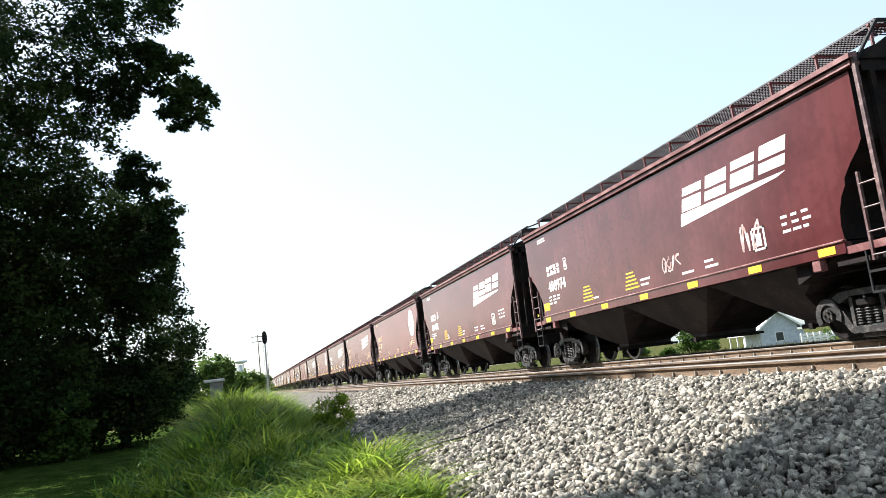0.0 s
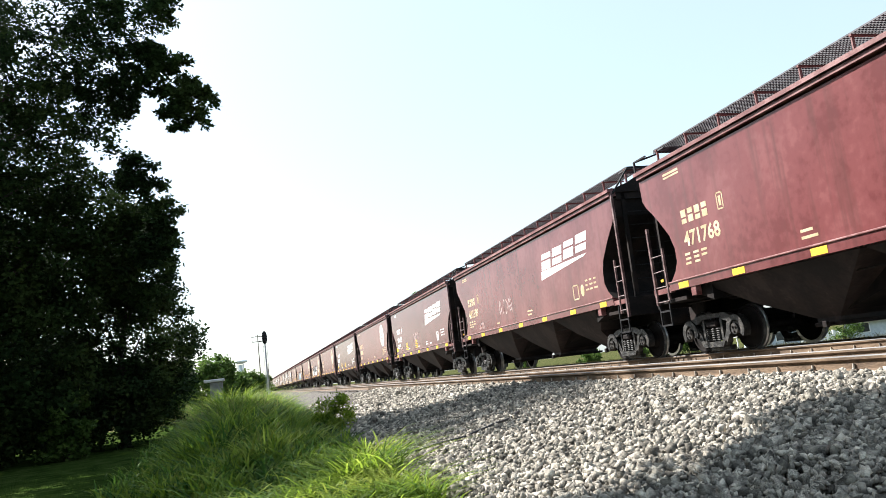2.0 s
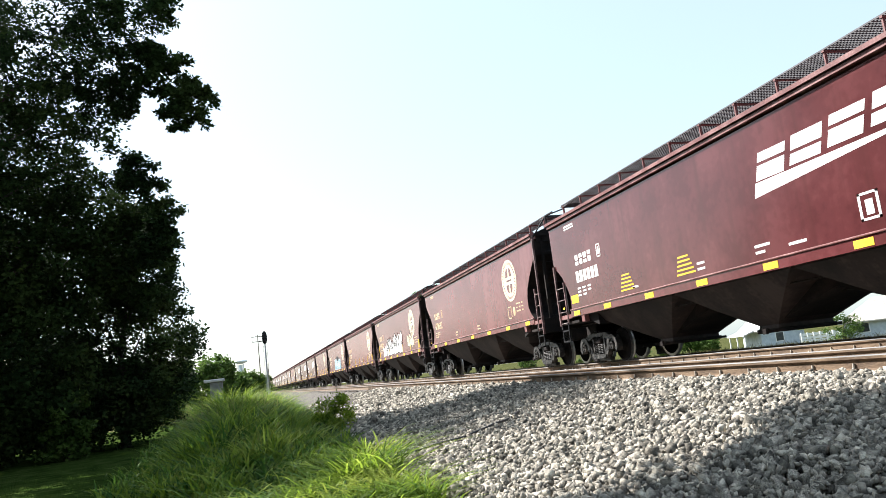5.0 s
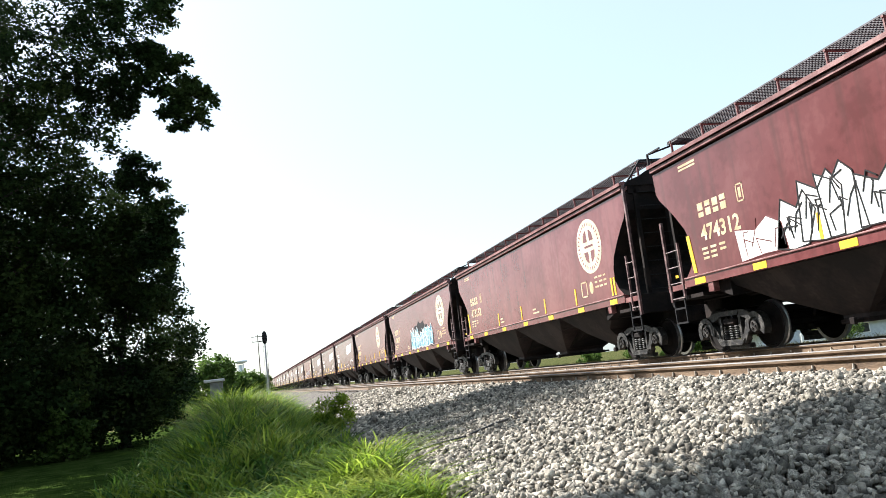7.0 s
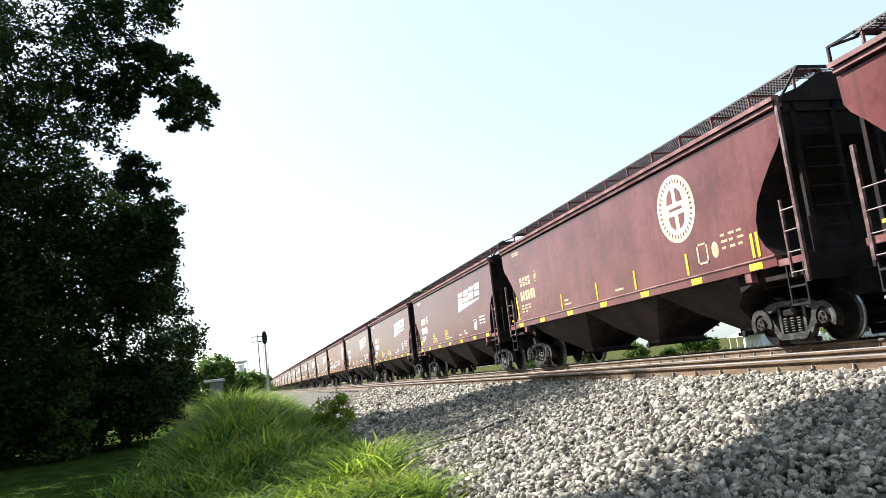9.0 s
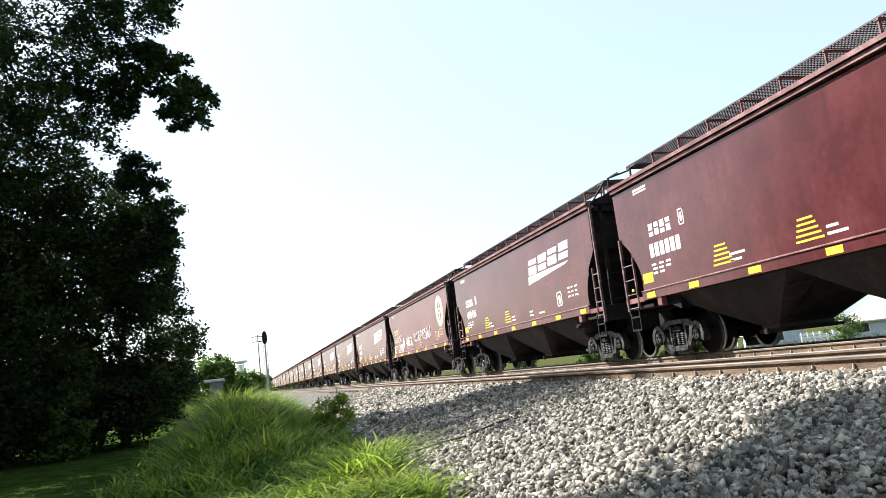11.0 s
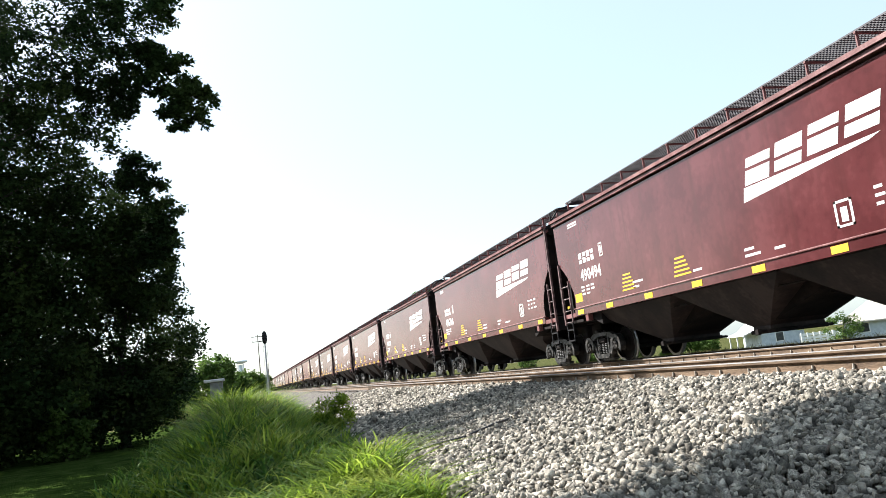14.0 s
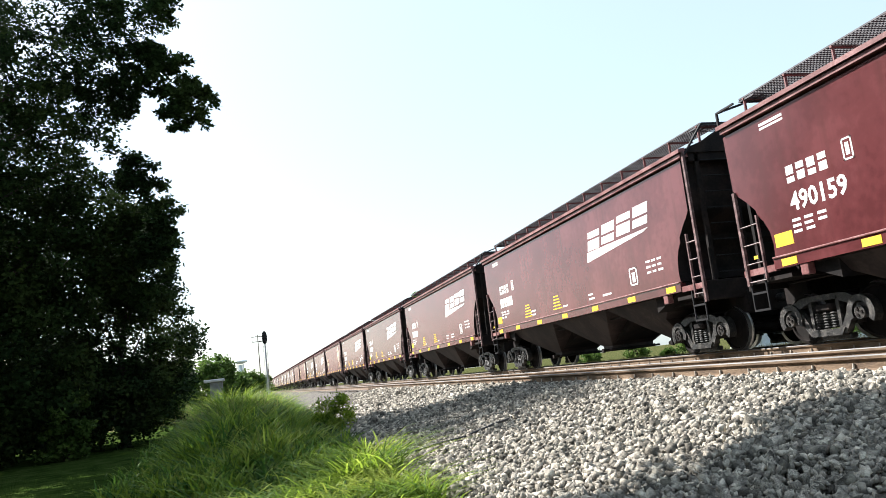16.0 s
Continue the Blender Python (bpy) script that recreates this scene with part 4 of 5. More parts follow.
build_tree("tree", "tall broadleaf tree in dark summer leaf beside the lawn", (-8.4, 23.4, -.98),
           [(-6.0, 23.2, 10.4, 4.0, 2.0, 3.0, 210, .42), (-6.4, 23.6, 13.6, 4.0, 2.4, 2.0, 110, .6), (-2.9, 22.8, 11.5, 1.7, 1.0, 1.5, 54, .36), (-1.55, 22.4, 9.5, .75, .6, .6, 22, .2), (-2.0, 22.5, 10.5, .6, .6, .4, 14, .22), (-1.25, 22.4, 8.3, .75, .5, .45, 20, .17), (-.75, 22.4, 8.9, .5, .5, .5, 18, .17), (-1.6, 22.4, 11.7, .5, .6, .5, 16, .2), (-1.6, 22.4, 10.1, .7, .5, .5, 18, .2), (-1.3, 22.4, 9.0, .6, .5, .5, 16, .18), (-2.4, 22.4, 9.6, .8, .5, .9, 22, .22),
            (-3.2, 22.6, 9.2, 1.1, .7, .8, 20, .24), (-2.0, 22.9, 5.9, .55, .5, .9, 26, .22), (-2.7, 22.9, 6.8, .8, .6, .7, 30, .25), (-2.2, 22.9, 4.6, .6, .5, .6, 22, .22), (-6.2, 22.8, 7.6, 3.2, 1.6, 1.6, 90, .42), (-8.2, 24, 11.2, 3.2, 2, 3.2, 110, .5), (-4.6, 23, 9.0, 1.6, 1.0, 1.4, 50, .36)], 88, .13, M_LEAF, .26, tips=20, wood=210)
# the last crown ellipsoid lies out of view, added to shade the lawn
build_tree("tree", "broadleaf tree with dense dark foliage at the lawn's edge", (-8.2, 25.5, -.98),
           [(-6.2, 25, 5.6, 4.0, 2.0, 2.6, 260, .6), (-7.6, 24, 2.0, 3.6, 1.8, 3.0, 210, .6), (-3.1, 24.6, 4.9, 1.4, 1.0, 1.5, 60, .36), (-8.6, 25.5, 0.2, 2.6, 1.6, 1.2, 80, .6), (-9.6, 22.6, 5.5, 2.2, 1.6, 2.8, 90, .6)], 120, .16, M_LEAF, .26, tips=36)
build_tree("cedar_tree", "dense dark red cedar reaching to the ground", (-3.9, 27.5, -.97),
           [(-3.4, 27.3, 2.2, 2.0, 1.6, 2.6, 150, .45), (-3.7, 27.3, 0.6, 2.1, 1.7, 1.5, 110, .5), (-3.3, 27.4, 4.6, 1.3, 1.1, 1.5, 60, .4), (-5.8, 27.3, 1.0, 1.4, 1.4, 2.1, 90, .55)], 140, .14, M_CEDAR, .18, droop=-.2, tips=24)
# out of view on the left, added so that the lawn falls in shade
build_tree("tree", "unseen tree added to shade the lawn", (-9.5, 17.0, -1.0),
           [(-8.5, 17.8, 7.6, 2.9, 2.3, 3.4, 110, .8), (-9.8, 17.5, 3.5, 2.4, 2.8, 3.0, 80, .8)], 110, .28, M_LEAF, .32, tips=20)
build_tree("tree", "tall broadleaf tree standing behind the cedar", (-10.0, 33.0, -.98),
           [(-11.4, 33.5, 9.0, 3.0, 3.0, 3.4, 110, .9), (-8.5, 31, 3.2, 3.5, 2, 4.0, 190, .9), (-6.2, 31, 0.6, 3.0, 1.2, 1.6, 110, .7)], 110, .24, M_LEAF, .32)
build_tree("tree", "leafy tree beside the camera that shades the ballast", (-8.0, 9.5, -.98),
           [(-5.6, 11.2, 10.8, 3.0, 2.4, 1.6, 90, .7), (-2.6, 11.7, 11.0, 2.0, 2.2, 1.2, 50, .7)], 260, .27, M_LEAF, .30)
# four unseen trees added to cut the sky light from the left
for x, y in ((-13.5, 16.0), (-13.0, 6.5), (-15.5, 27.0), (-10.5, 1.0)):
    build_tree("tree", "unseen tree added to block sky light from the lawn", (x, y, -1.0),
               [(x, y, 9.0, 3.6, 3.6, 3.4, 90, 1.1), (x, y, 4.0, 3.4, 3.6, 3.0, 90, 1.1), (x, y, 1.2, 2.6, 3.2, 1.8, 50, 1.0)], 70, .40, M_LEAF, .32, tips=18)


# ---- grasses ----
def blades(name, xy, height, width, lean, mat, parent=None, label="", base=None, seg=3):
    """Bent grass blades: strips that taper to a tip and bow over."""
    xy = np.asarray(xy, float)
    n = len(xy)
    z = ground_z(xy[:, 0]) - .03 if base is None else base
    hgt = height * rng.uniform(.55, 1.2, n)
    a = rng.uniform(0, 6.2832, n)
    d = np.column_stack([np.cos(a), np.sin(a), np.zeros(n)])
    wdir = np.column_stack([-np.sin(a + rng.normal(0, .5, n)), np.cos(a), np.zeros(n)])
    le = lean * rng.uniform(.2, 1.3, n) * hgt
    wd = width * rng.uniform(.6, 1.3, n)
    rows = []
    for i in range(seg + 1):
        f = i / seg
        c = np.column_stack([xy[:, 0], xy[:, 1], z]) + d * (le * f ** 2)[:, None]
        c[:, 2] += hgt * (f - .28 * lean * f ** 3)
        w = (wd * (1 - f) ** .6 * .5 + .0006)[:, None]
        rows += [c - wdir * w, c + wdir * w]
    v = np.stack(rows, 1)
    idx = (np.arange(n) * (2 * seg + 2))[:, None]
    f = np.concatenate([idx + np.array([[2 * i, 2 * i + 1, 2 * i + 3, 2 * i + 2]]) for i in range(seg)])
    return piece(name, mesh_from_arrays(name, v.reshape(-1, 3), f), mat, parent, label)


def scatter(n, x0, x1, y0, y1, density=None, near=1.0):
    """Random places in a strip, thinned by a density function, denser where it is near."""
    out = []
    while len(out) < n:
        m = 20000
        x = rng.uniform(x0, x1, m)
        y = y0 + (y1 - y0) * rng.uniform(0, 1, m) ** near
        keep = np.ones(m, bool) if density is None else rng.uniform(0, 1, m) < density(x, y)
        out.extend(np.column_stack([x, y])[keep])
    return np.array(out[:n])


def wave(x, y, s, k):
    return .5 + .5 * np.sin(x * s * 1.7 + k) * np.sin(y * s + 2 * k + .6 * np.sin(x * s))


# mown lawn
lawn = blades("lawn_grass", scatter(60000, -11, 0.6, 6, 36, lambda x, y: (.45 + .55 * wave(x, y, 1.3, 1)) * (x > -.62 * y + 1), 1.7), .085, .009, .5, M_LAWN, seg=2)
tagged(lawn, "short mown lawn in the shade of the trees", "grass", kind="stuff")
# tall weeds between the lawn and the ballast, knee-high towards the lawn
def weed_height(x, y):
    ridge = np.clip(1.25 - np.abs(x + .15 + .015 * (y - 14)) / (1.0 + .05 * np.maximum(y - 10, 0)), 0, 1)
    return .24 + (.86 + .42 * np.clip((y - 21) / 5, 0, 1)) * np.clip((y - 8.5) / 6.5, 0, 1) * ridge * (.45 + .75 * wave(x, y, 1.5, 3)) + .22 * wave(x, y, 3.1, 1)


def weed_density(x, y):
    return np.clip((x + 2.1 + .05 * (y - 8) - .10 * np.maximum(11 - y, 0)) * .9, 0, 1) * np.clip((1.15 + .045 * y - x) * 2.2, 0, 1) * (.35 + .65 * wave(x, y, 2.3, 5))


p = scatter(17000, -2.8, 1.9, 5.6, 36, weed_density, 1.35)
tall = blades("tall_grass", p, weed_height(p[:, 0], p[:, 1]), .040, .9, M_GRASS)
tagged(tall, "tall unmown grass along the foot of the ballast", "grass", kind="stuff")
# brighter blades stand in for sun on the tall grass
p = scatter(9000, -1.9, 1.5, 9, 36, lambda x, y: weed_density(x, y) * wave(x, y, 2.0, 8) ** 2, 1.3)
bright = blades("broad_grass", p, weed_height(p[:, 0], p[:, 1]) * 1.15, .042, 1.0, M_TUFT)
tagged(bright, "broad blades painted sunlit green among the tall grass", "grass", kind="stuff")
seed = blades("seed_stalks", scatter(1500, -1.8, .9, 20, 34, lambda x, y: (.2 + .8 * wave(x, y, 2.2, 3)) ** 2), 1.12, .008, .28, M_STRAW)
tagged(seed, "thin straw-coloured seed stalks above the tall grass", "grass", kind="stuff")


def tuft(x, y, n, hgt, spread, label):
    p = np.column_stack([rng.normal(x, spread, n), rng.normal(y, spread, n)])
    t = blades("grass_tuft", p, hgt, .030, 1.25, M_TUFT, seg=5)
    return tagged(t, label, "grass tuft", "grass tufts")


for x, y, n, hgt, sp in ((0.98, 7.6, 420, .66, .17), (0.55, 5.9, 420, .50, .17), (1.05, 6.4, 300, .46, .14), (0.30, 6.3, 300, .46, .17), (0.75, 5.1, 320, .40, .15),
                         (0.15, 5.2, 260, .38, .17), (1.25, 8.9, 260, .62, .16), (-.1, 5.5, 240, .42, .16), (.22, 5.7, 260, .46, .15), (.48, 5.2, 260, .42, .14), (.78, 5.7, 280, .46, .14), (.98, 5.3, 240, .36, .12), (1.12, 6.0, 260, .44, .12), (.9, 6.9, 260, .5, .15), (.35, 6.9, 260, .5, .16), (0.6, 7.0, 300, .55, .2), (-.1, 7.4, 260, .5, .2)):
    tuft(x, y, n, hgt, sp, "bright arching tuft of coarse grass by the ballast")
tuft(2.02, 4.05, 70, .17, .07, "small green sprig growing out of the ballast")
tuft(2.16, 4.15, 40, .12, .05, "small green sprig growing out of the ballast")

shrub = tagged(new("shrub"), "small leafy green shrub at the edge of the ballast", "shrub")
cl = np.column_stack([rng.normal(1.66, .22, 26), rng.normal(16, .22, 26), rng.uniform(-.56, .02, 26), rng.uniform(.6, 1.2, 26)])
leaf_cloud("foliage", clump_points(cl, 130, (.17, .17, .15)), .075, M_TUFT, shrub, -.8, .3)
bm = bmesh.new()
for k in range(8):
    tube(bm, [(1.66, 16, -.66), tuple(cl[k][:3])], [.012, .004], 5)
part("stems", bm, M_BARK, shrub)

sapling = tagged(new("shrub"), "dim leafy shrub under the dark trees", "shrub")
cl = np.column_stack([rng.normal(-5.0, .35, 30), rng.normal(24.2, .3, 30), rng.uniform(-.8, .75, 30), rng.uniform(.6, 1.2, 30)])
leaf_cloud("foliage", clump_points(cl, 60, (.28, .28, .22)), .15, M_BUSH, sapling, -.3)
bm = bmesh.new()
for k in range(8):
    tube(bm, [(-5, 24.2, -1.0), tuple(cl[k][:3])], [.015, .004], 5)
part("stems", bm, M_BARK, sapling)


# ---- the far end of the view, left of the line ----
def bush_row(name, label, spots, leaf, per):
    for x, y, w, hgt in spots:
        b = tagged(new(name), label, "bush", "far bushes")
        z0 = float(ground_z(x))
        n = int(26 + 10 * w)
        d = rng.normal(size=(n, 3))
        d *= (rng.uniform(.1, 1, n) ** .4 / np.linalg.norm(d, axis=1))[:, None]
        cl = np.column_stack([x + d[:, 0] * w, y + d[:, 1] * w * .8, z0 + hgt * .52 + d[:, 2] * hgt * .5, rng.uniform(.6, 1.3, n)])
        leaf_cloud("foliage", clump_points(cl, per, (w * .26, w * .26, hgt * .15)), leaf, M_BUSH, b, -.3, .5)
        bm = bmesh.new()
        for k in range(6):
            tube(bm, [(x, y, z0 - .1), (x * .5 + cl[k][0] * .5, y, z0 + hgt * .3), tuple(cl[k][:3])], [.06, .04, .015], 6)
        part("stems", bm, M_BARK, b)


bush_row("bush", "green leafy bush far along the line", [(-3.6, 66, 1.8, 4.4), (-2.1, 72, 1.5, 4.9), (-.7, 84, 1.2, 3.0), (-6.0, 70, 2.0, 4.0), (.4, 120, 2.2, 4.6), (-2.5, 118, 2.6, 4.4), (3.4, 170, 2.4, 4.0),
                                                      (-9, 80, 3, 4.5)], .34, 100)
bush_row("bush", "green roadside bush beyond the tracks", [(21.5, 34.5, .75, 1.5), (24, 52, .9, 1.3), (18.5, 40, .5, .9), (17.5, 30, .4, .6), (23, 43, .8, 1.2), (26, 70, 1.2, 1.6), (30, 46, .7, 1.2), (44, 50, 1.6, 2.2)],
         .16, 60)

cab = tagged(new("equipment_cabinet"), "pale metal trackside cabinet with an overhanging lid", "cabinet")
cab.location = (-2.15, 60, float(ground_z(-2.15)))
bm = bmesh.new()
box(bm, -.45, .45, -.4, .4, 0, 2.35, .02)
part("body", bm, M_CABINET, cab)
bm = bmesh.new()
box(bm, -.85, .6, -.55, .55, 2.35, 2.55, .03)
part("lid", bm, M_STEELG, cab)
bm = bmesh.new()
box(bm, -.36, .36, -.43, -.40, .2, 2.2, .01)
part("door", bm, M_CABINET, cab)

sig = tagged(new("railway_signal"), "black signal head on a slim grey mast", "railway signal")
sig.location = (1.93, 75, float(ground_z(1.93)))
bm = bmesh.new()
tube(bm, [(0, 0, 0), (0, 0, 5.4)], [.09, .07], 10)
box(bm, -.25, .25, -.25, .25, 0, .4, .03)
part("mast", bm, M_STEELG, sig)
bm = bmesh.new()
ring = [(.42 * math.cos(6.2832 * k / 20) * .58, .62 * math.sin(6.2832 * k / 20)) for k in range(20)]
A = [bm.verts.new((x, -.12, 5.95 + z * 1.0)) for x, z in ring]
B = [bm.verts.new((x, .02, 5.95 + z * 1.0)) for x, z in ring]
for k in range(20):
    bm.faces.new((A[k], A[(k + 1) % 20], B[(k + 1) % 20], B[k]))
bm.faces.new(A)
bm.faces.new(B)
box(bm, -.2, .2, 0, .35, 5.5, 6.4, .04)
head = part("signal_head", bm, M_BLACK, sig, "black oval signal head")
for z in (5.65, 5.95, 6.25):
    bm = bmesh.new()
    tube(bm, [(0, -.34, z + .02), (0, -.12, z)], .11, 12)
    part("visor", bm, M_BLACK, head)
bm = bmesh.new()
for k in range(14):
    bar(bm, (-.17, .2, .6 + .35 * k), (.17, .2, .6 + .35 * k), .02)
for s in (-.17, .17):
    bar(bm, (s, .2, .4), (s, .2, 5.5), .03)
part("ladder", bm, M_STEELG, sig)


def utility_pole(x, y, hgt, arms):
    p = tagged(new("utility_pole"), "thin weathered wooden pole with cross arms", "utility pole", "line poles")
    p.location = (x, y, float(ground_z(x)))
    bm = bmesh.new()
    tube(bm, [(0, 0, 0), (0, 0, hgt)], [.13, .08], 8)
    part("pole", bm, M_WOODP, p)
    for k in range(arms):
        bm = bmesh.new()
        box(bm, -1.25, 1.25, -.06, .06, hgt - .5 - 1.0 * k, hgt - .36 - 1.0 * k)
        a = part("cross_arm", bm, M_WOODP, p)
        for i in range(4):
            bm = bmesh.new()
            tube(bm, [(-1.1 + .73 * i, 0, hgt - .36 - k), (-1.1 + .73 * i, 0, hgt - .2 - k)], .05, 6)
            part("insulator", bm, M_STEELG, a)


utility_pole(2.8, 160, 12.2, 2)
utility_pole(5.2, 190, 5.6, 0)

tank = tagged(new("water_tower"), "pale far-off water tower on slender legs", "water tower")
tank.location = (-1.1, 200, float(ground_z(-1.1)))
bm = bmesh.new()
prof = [(0.05, 9.6), (.9, 9.55), (1.7, 9.3), (1.75, 9.1), (1.4, 8.9), (.6, 8.6), (.05, 8.6)]
rings = [[bm.verts.new((r * math.cos(.3927 * k), r * math.sin(.3927 * k), z)) for k in range(16)] for r, z in prof]
for A, B in zip(rings, rings[1:]):
    for k in range(16):
        bm.faces.new((A[k], A[(k + 1) % 16], B[(k + 1) % 16], B[k]))
bmesh.ops.recalc_face_normals(bm, faces=bm.faces[:])
part("tank", bm, M_TANK, tank, smooth=True)
for k in range(4):
    a = .785 + 1.5708 * k
    bm = bmesh.new()
    tube(bm, [(1.4 * math.cos(a), 1.4 * math.sin(a), 0), (.9 * math.cos(a), .9 * math.sin(a), 8.5)], .12, 8)
    part("leg", bm, M_TANK, tank)
bm = bmesh.new()
tube(bm, [(0, 0, 0), (0, 0, 8.4)], .45, 10)
part("riser", bm, M_TANK, tank)

build_tree("tree", "far broadleaf tree whose crown tops the train", (29.2, 120, -.6), [(28.8, 120, 10.6, 3.0, 3, 3.0, 46, 1.0), (31.4, 121, 11.8, 3.0, 2.4, 2.2, 46, .9), (34.5, 122, 12.2, 2.0, 2.0, 1.4, 20, .8)], 70, .5, M_BUSH, .4, tips=20)
build_tree("tree", "far broadleaf tree beyond the houses", (78, 125, -.7), [(78, 125, 5.0, 5, 4, 3.4, 60, 1.3)], 60, .6, M_BUSH, .4, tips=16)


# ---- beyond the train ----
def build_house(x, y, turn, w, d, wall, ridge, label):
    hs = tagged(new("house"), label, "house")
    hs.matrix_basis = pose(x, y, float(ground_z(x)), 0, 0, turn)
    bm = bmesh.new()
    A = [(-w / 2, 0), (w / 2, 0), (w / 2, wall), (0, ridge), (-w / 2, wall)]
    va = [bm.verts.new((px, -d / 2, pz)) for px, pz in A]
    vb = [bm.verts.new((px, d / 2, pz)) for px, pz in A]
    for k in range(5):
        bm.faces.new((va[k], va[(k + 1) % 5], vb[(k + 1) % 5], vb[k]))
    bm.faces.new(va)
    bm.faces.new(vb)
    bmesh.ops.recalc_face_normals(bm, faces=bm.faces[:])
    body = part("wall", bm, M_SIDING, hs)
    n = int(ridge / .22)
    bm = bmesh.new()
    for k in range(1, n):                                  # lap boards on the gable
        z = k * .22
        half = w / 2 if z < wall else w / 2 * (ridge - z) / (ridge - wall)
        if half > .1:
            box(bm, -half, half, -d / 2 - .02, -d / 2 + .01, z - .2, z - .01)
    part("siding", bm, M_SIDING, body)
    for s in (-1, 1):
        bm = bmesh.new()
        e = .55
        slope = (ridge - wall) / (w / 2)
        p0, p1 = (0, ridge + .02), (s * (w / 2 + e), wall - slope * e + .02)
        sec = [(p0[0], p0[1]), (p1[0], p1[1]), (p1[0], p1[1] + .16), (p0[0], p0[1] + .18)]
        loft(bm, [[(a, yy, b) for a, b in sec] for yy in (-d / 2 - .5, d / 2 + .5)])
        part("roof", bm, M_ROOFING, hs)
        bm = bmesh.new()
        loft(bm, [[(a, yy, b - .1) for a, b in sec] for yy in (-d / 2 - .56, -d / 2 - .50)])
        part("bargeboard", bm, M_PAINTW, hs, "white bargeboard")
    win = bmesh.new()
    box(win, -.5, .5, -d / 2 - .05, -d / 2 + .02, 1.0, 2.1, .01)
    fr = part("window", win, M_PAINTW, hs)
    win = bmesh.new()
    box(win, -.42, .42, -d / 2 - .06, -d / 2 - .03, 1.08, 2.02)
    part("pane", win, M_GLASSD, fr)
    return hs


HOUSE = build_house(60.0, 79.8, -16, 4.2, 6.0, 2.75, 4.40, "small pale blue-grey gabled house with a light roof")
bm = bmesh.new()                                          # porch roof along one side, on posts
loft(bm, [[(-2.5, yy, 2.45), (-3.9, yy, 2.0), (-3.9, yy, 2.14), (-2.5, yy, 2.62)] for yy in (-2.6, 3.2)])
porch = part("porch_roof", bm, M_ROOFING, HOUSE)
for yy in (-2.3, .3, 2.9):
    bm = bmesh.new()
    box(bm, -3.75, -3.62, yy, yy + .13, 0, 2.1)
    part("post", bm, M_PAINTW, porch)
bm = bmesh.new()                                          # lean-to with its own low roof on the other side
box(bm, 2.1, 3.1, -2.4, 1.6, 0, 2.0)
shed = part("lean_to", bm, M_SIDING, HOUSE)
bm = bmesh.new()
loft(bm, [[(2.0, yy, 2.75), (3.5, yy, 2.35), (3.5, yy, 2.49), (2.0, yy, 2.92)] for yy in (-2.8, 2.0)])
part("roof", bm, M_ROOFING, shed)


def build_long_house(x, y, turn, w, d, wall, ridge, label):
    """A long low house under a hipped roof."""
    hs = tagged(new("house"), label, "house")
    hs.matrix_basis = pose(x, y, float(ground_z(x)), 0, 0, turn)
    bm = bmesh.new()
    box(bm, 0, w, 0, d, 0, wall + .05)
    body = part("wall", bm, M_SIDING, hs)
    bm = bmesh.new()
    e = .6
    base = [(-e, -e), (w + e, -e), (w + e, d + e), (-e, d + e)]
    lo = [bm.verts.new((a, b, wall - .12)) for a, b in base]
    up = [bm.verts.new((a, b, wall + .03)) for a, b in base]
    r0, r1 = bm.verts.new((d * .55, d / 2, ridge)), bm.verts.new((w - d * .55, d / 2, ridge))
    bm.faces.new(lo[::-1])
    for k in range(4):
        bm.faces.new((lo[k], lo[(k + 1) % 4], up[(k + 1) % 4], up[k]))
    bm.faces.new((up[0], up[1], r1, r0))
    bm.faces.new((up[1], up[2], r1))
    bm.faces.new((up[2], up[3], r0, r1))
    bm.faces.new((up[3], up[0], r0))
    bmesh.ops.recalc_face_normals(bm, faces=bm.faces[:])
    part("roof", bm, M_TANROOF, hs, "pale tan shingle roof with hipped ends")
    for k in range(5):
        bm = bmesh.new()
        box(bm, 1.2 + 3.0 * k, 2.5 + 3.0 * k, -.06, .02, .9, 2.0, .01)
        fr = part("window", bm, M_PAINTW, body)
        bm = bmesh.new()
        box(bm, 1.28 + 3.0 * k, 2.42 + 3.0 * k, -.08, -.05, .98, 1.92)
        part("pane", bm, M_GLASSD, fr)
    bm = bmesh.new()
    box(bm, 5.2, 5.5, d * .5 - .3, d * .5 + .3, ridge - .3, ridge + .45, .02)
    part("chimney", bm, M_STEELG, hs)
    return hs


build_long_house(65.0, 73.4, -42, 17.0, 6.0, 2.15, 4.75, "long low house with a pale tan hipped roof")

weeds = blades("trackside_weeds", scatter(16000, 14.6, 20, 9, 80, lambda x, y: (.15 + .85 * wave(x, y, .9, 2)) * np.clip((22 - x) / 5, .2, 1), 1.5), .55, .035, .7, M_WEED)
tagged(weeds, "patchy green weeds beyond the second track", "weeds", kind="stuff")
field = blades("meadow_grass", scatter(26000, 18, 70, 14, 110, lambda x, y: .2 + .8 * wave(x, y, .4, 1), 1.4), .34, .07, .6, M_WEED, seg=2)
tagged(field, "rough meadow behind the railway", "grass", kind="stuff")

fence = tagged(new("fence"), "low white board fence beyond the tracks", "fence")
fence.location = (53.4, 66.2, float(ground_z(53.4)))
for k in range(7):
    bm = bmesh.new()
    box(bm, -.07, .07, -.07, .07, 0, 1.45, .01)
    o = part("post", bm, M_PAINTW, fence)
    o.location = (.42 * k, -.38 * k, 0)
for z in (.3, .62, .94, 1.26):
    bm = bmesh.new()
    bar(bm, (-.15, .13, z), (2.7, -2.42, z), .05, .26)
    part("board", bm, M_PAINTW, fence)

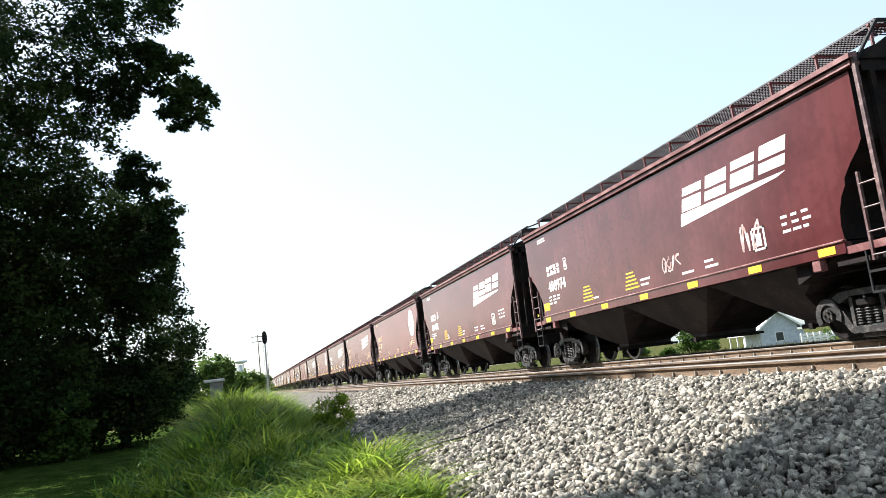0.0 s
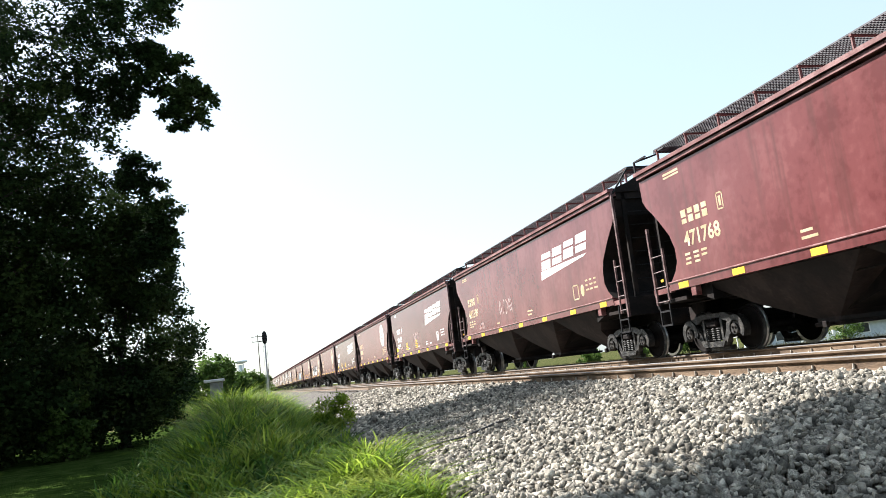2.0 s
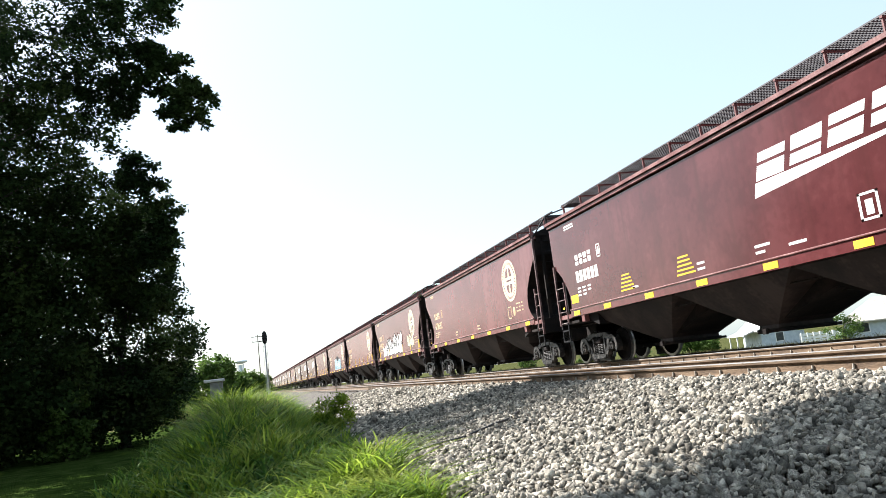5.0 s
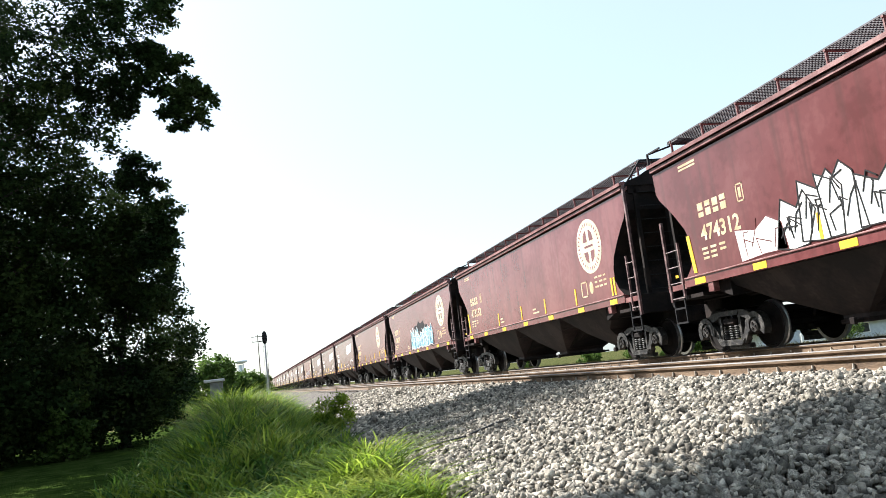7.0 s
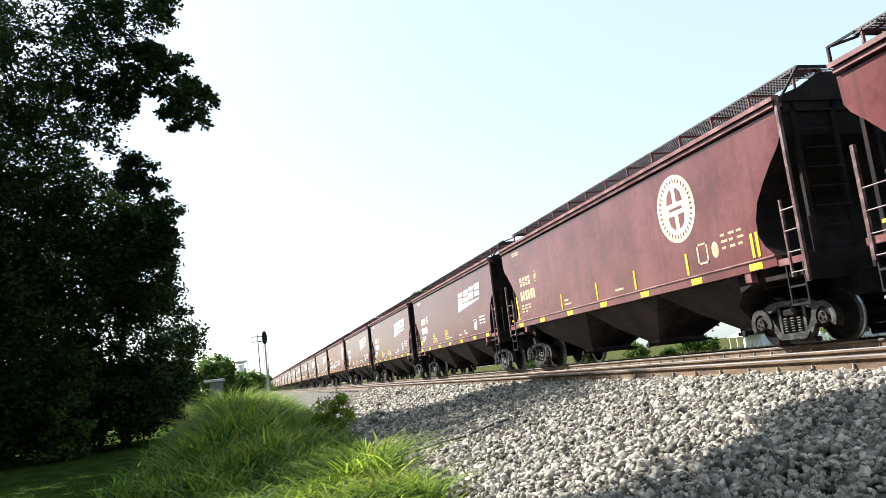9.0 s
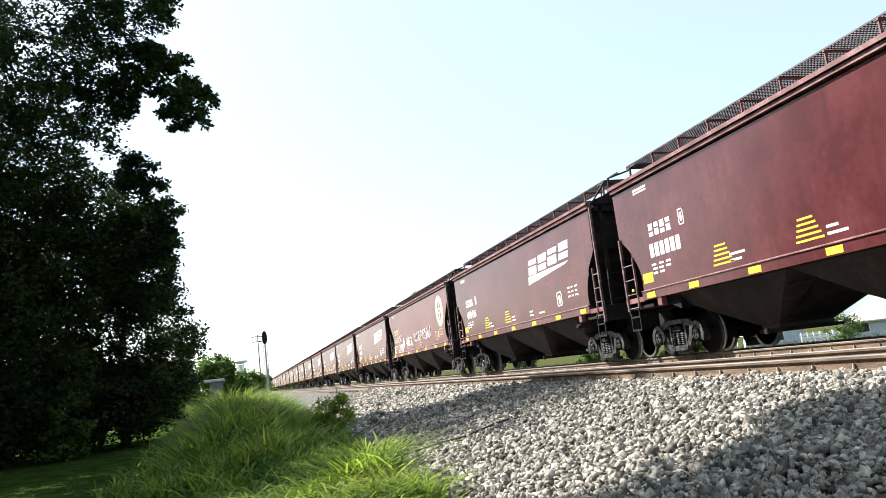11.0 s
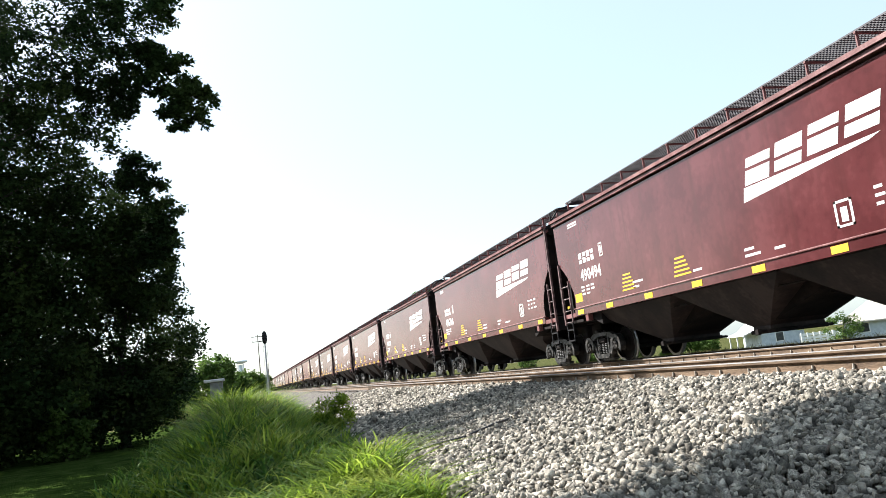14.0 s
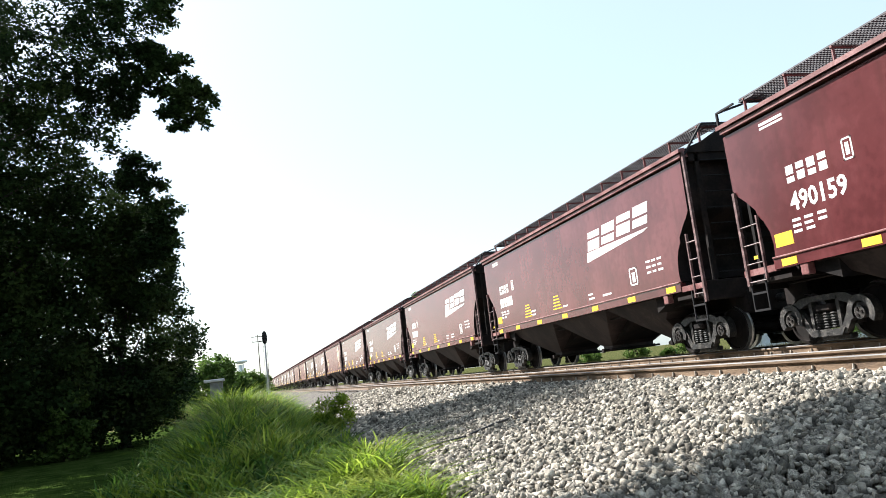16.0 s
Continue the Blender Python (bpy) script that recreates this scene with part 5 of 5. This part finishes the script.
# cable that lies across the stones
bm = bmesh.new()
cable = [(3.55, 10.2), (3.32, 9.9), (3.18, 9.75), (2.95, 9.55), (2.72, 9.5), (2.5, 9.35), (2.2, 9.3), (1.9, 9.4), (1.6, 9.3)]
tube(bm, [(x, y, float(ground_z(x)) + .085 + .012 * math.sin(9 * x)) for x, y in cable], .013, 6)
tagged(part("cable", bm, M_CABLE), "black cable lying across the ballast stones", "cable")
bm = bmesh.new()
box(bm, -.16, .16, -.08, .08, 0, .05, .01)
plate_ = part("marker_block", bm, M_PAINTW)
plate_.location = (8.4, 12.6, float(ground_z(8.4)) + .0)
tagged(plate_, "small pale block lying between the tracks", "block")


# ---- ballast stones ----
def stone_shapes(n):
    """Angular chips of crushed rock: skewed blocks with broken corners."""
    cube = np.array([(x, y, z) for x in (-1, 1) for y in (-1, 1) for z in (-1, 1)], float)
    quads = ((0, 1, 3, 2), (4, 6, 7, 5), (0, 4, 5, 1), (2, 3, 7, 6), (0, 2, 6, 4), (1, 5, 7, 3))
    tri = np.array([t for a, b, c, d in quads for t in ((a, b, c), (a, c, d))])
    out = []
    for i in range(n):
        v = cube * np.array([rng.uniform(.75, 1.15), rng.uniform(.5, .8), rng.uniform(.35, .6)])
        v = v * rng.uniform(.6, 1.15, (8, 1)) + rng.normal(0, .14, (8, 3))
        out.append(v)
    return np.array(out), tri


SHAPES, TRI = stone_shapes(40)


def turns(n):
    """Random rotations."""
    q = rng.normal(size=(n, 4))
    q /= np.linalg.norm(q, axis=1)[:, None]
    w, x, y, z = q.T
    return np.stack([np.stack([1 - 2 * (y * y + z * z), 2 * (x * y - z * w), 2 * (x * z + y * w)], -1),
                     np.stack([2 * (x * y + z * w), 1 - 2 * (x * x + z * z), 2 * (y * z - x * w)], -1),
                     np.stack([2 * (x * z - y * w), 2 * (y * z + x * w), 1 - 2 * (x * x + y * y)], -1)], 1)


def stones(name, xy, size, label, sink=.25):
    n = len(xy)
    k = rng.integers(0, len(SHAPES), n)
    s = size * rng.lognormal(0, .28, n)
    v = np.einsum("nij,nkj->nki", turns(n), SHAPES[k]) * (s * .5)[:, None, None]
    z = ground_z(xy[:, 0]) + s * (.5 - sink) * .6 + rng.uniform(-.03, .045, n)
    v += np.column_stack([xy, z])[:, None, :]
    f = (TRI[None] + (np.arange(n) * 8)[:, None, None]).reshape(-1, 3)
    ob = piece(name, mesh_from_arrays(name, v.reshape(-1, 3), f), M_STONE, BED, label)
    ob["kind"] = "stuff"
    return ob


NEAR_BOX = (2.2, 3.1, 3.5, 4.0)


def in_view(x, y):
    return (x < 1.0 * y + .9) & (x > .02 * y + .75) & ~((x > NEAR_BOX[0]) & (x < NEAR_BOX[1]) & (y > NEAR_BOX[2]) & (y < NEAR_BOX[3]))


p = scatter(76000, .8, 5.62, 2.4, 15, lambda x, y: in_view(x, y) * (1.15 - .03 * y))
stones("ballast_stones", p, .050, "grey angular ballast stones")
p = scatter(16000, .8, 5.62, -4, 7, lambda x, y: ~((x < 1.0 * y + .9) & (y > 2.4)))
stones("ballast_stones", p, .055, "grey angular ballast stones")
p = scatter(24000, .9, 5.62, 15, 34, lambda x, y: (x > .02 * y + .8) * (1.2 - .025 * y))
stones("ballast_stones", p, .075, "grey angular ballast stones")
p = scatter(5200, 5.7, 14.4, 4.5, 26, lambda x, y: x < 1.15 * y + .5)
stones("ballast_stones", p, .065, "grey angular ballast stones", .75)
STONE_MESHES = []
for i in range(12):
    me = mesh_from_arrays("stone", SHAPES[i] * .5, TRI)
    me.materials.append(M_STONE1)
    STONE_MESHES.append(me)
for i in range(300):                                     # the stones that lie nearest, one by one
    x, y = random.uniform(NEAR_BOX[0], NEAR_BOX[1]), random.uniform(NEAR_BOX[2], NEAR_BOX[3])
    s = .053 * math.exp(random.gauss(0, .28))
    o = piece("stone", STONE_MESHES[i % 12], None, BED)
    o.matrix_basis = pose(x, y, float(ground_z(x)) + s * .15 + random.uniform(-.012, .03), random.uniform(0, 360), random.uniform(0, 360), random.uniform(0, 360)) @ Matrix.Diagonal((s, s, s, 1))


# ---- what moves ----
def motions():
    for car, mid, kind, number, marks in CARS:
        walk(car, [(t, pose(TRAIN_MID, mid - SPEED * t, 0)) for t in (0.0, 4.0, 8.0, 12.0, 16.0)])
    # every wheel set turns alike: one is keyed at each step, the others take over its action
    sets = [o for car, *_ in CARS for o in car.children_recursive if o.name.startswith("wheelset")]
    for front in (True, False):
        group = [o for o in sets if (o.location.y < 0) == front]
        lead = group[0]
        y = lead.location.y
        step = 1 / FPS
        walk(lead, [(i * step, Matrix.Translation((0, y, WHEEL_R)) @ Matrix.Rotation(SPEED * i * step / WHEEL_R, 4, "X")) for i in range(int(16 * FPS) + 1)])
        for o in group[1:]:
            o.rotation_mode = "QUATERNION"
            keys = o.animation_data_create()
            keys.action = lead.animation_data.action
            keys.action_slot = lead.animation_data.action_slot


motions()
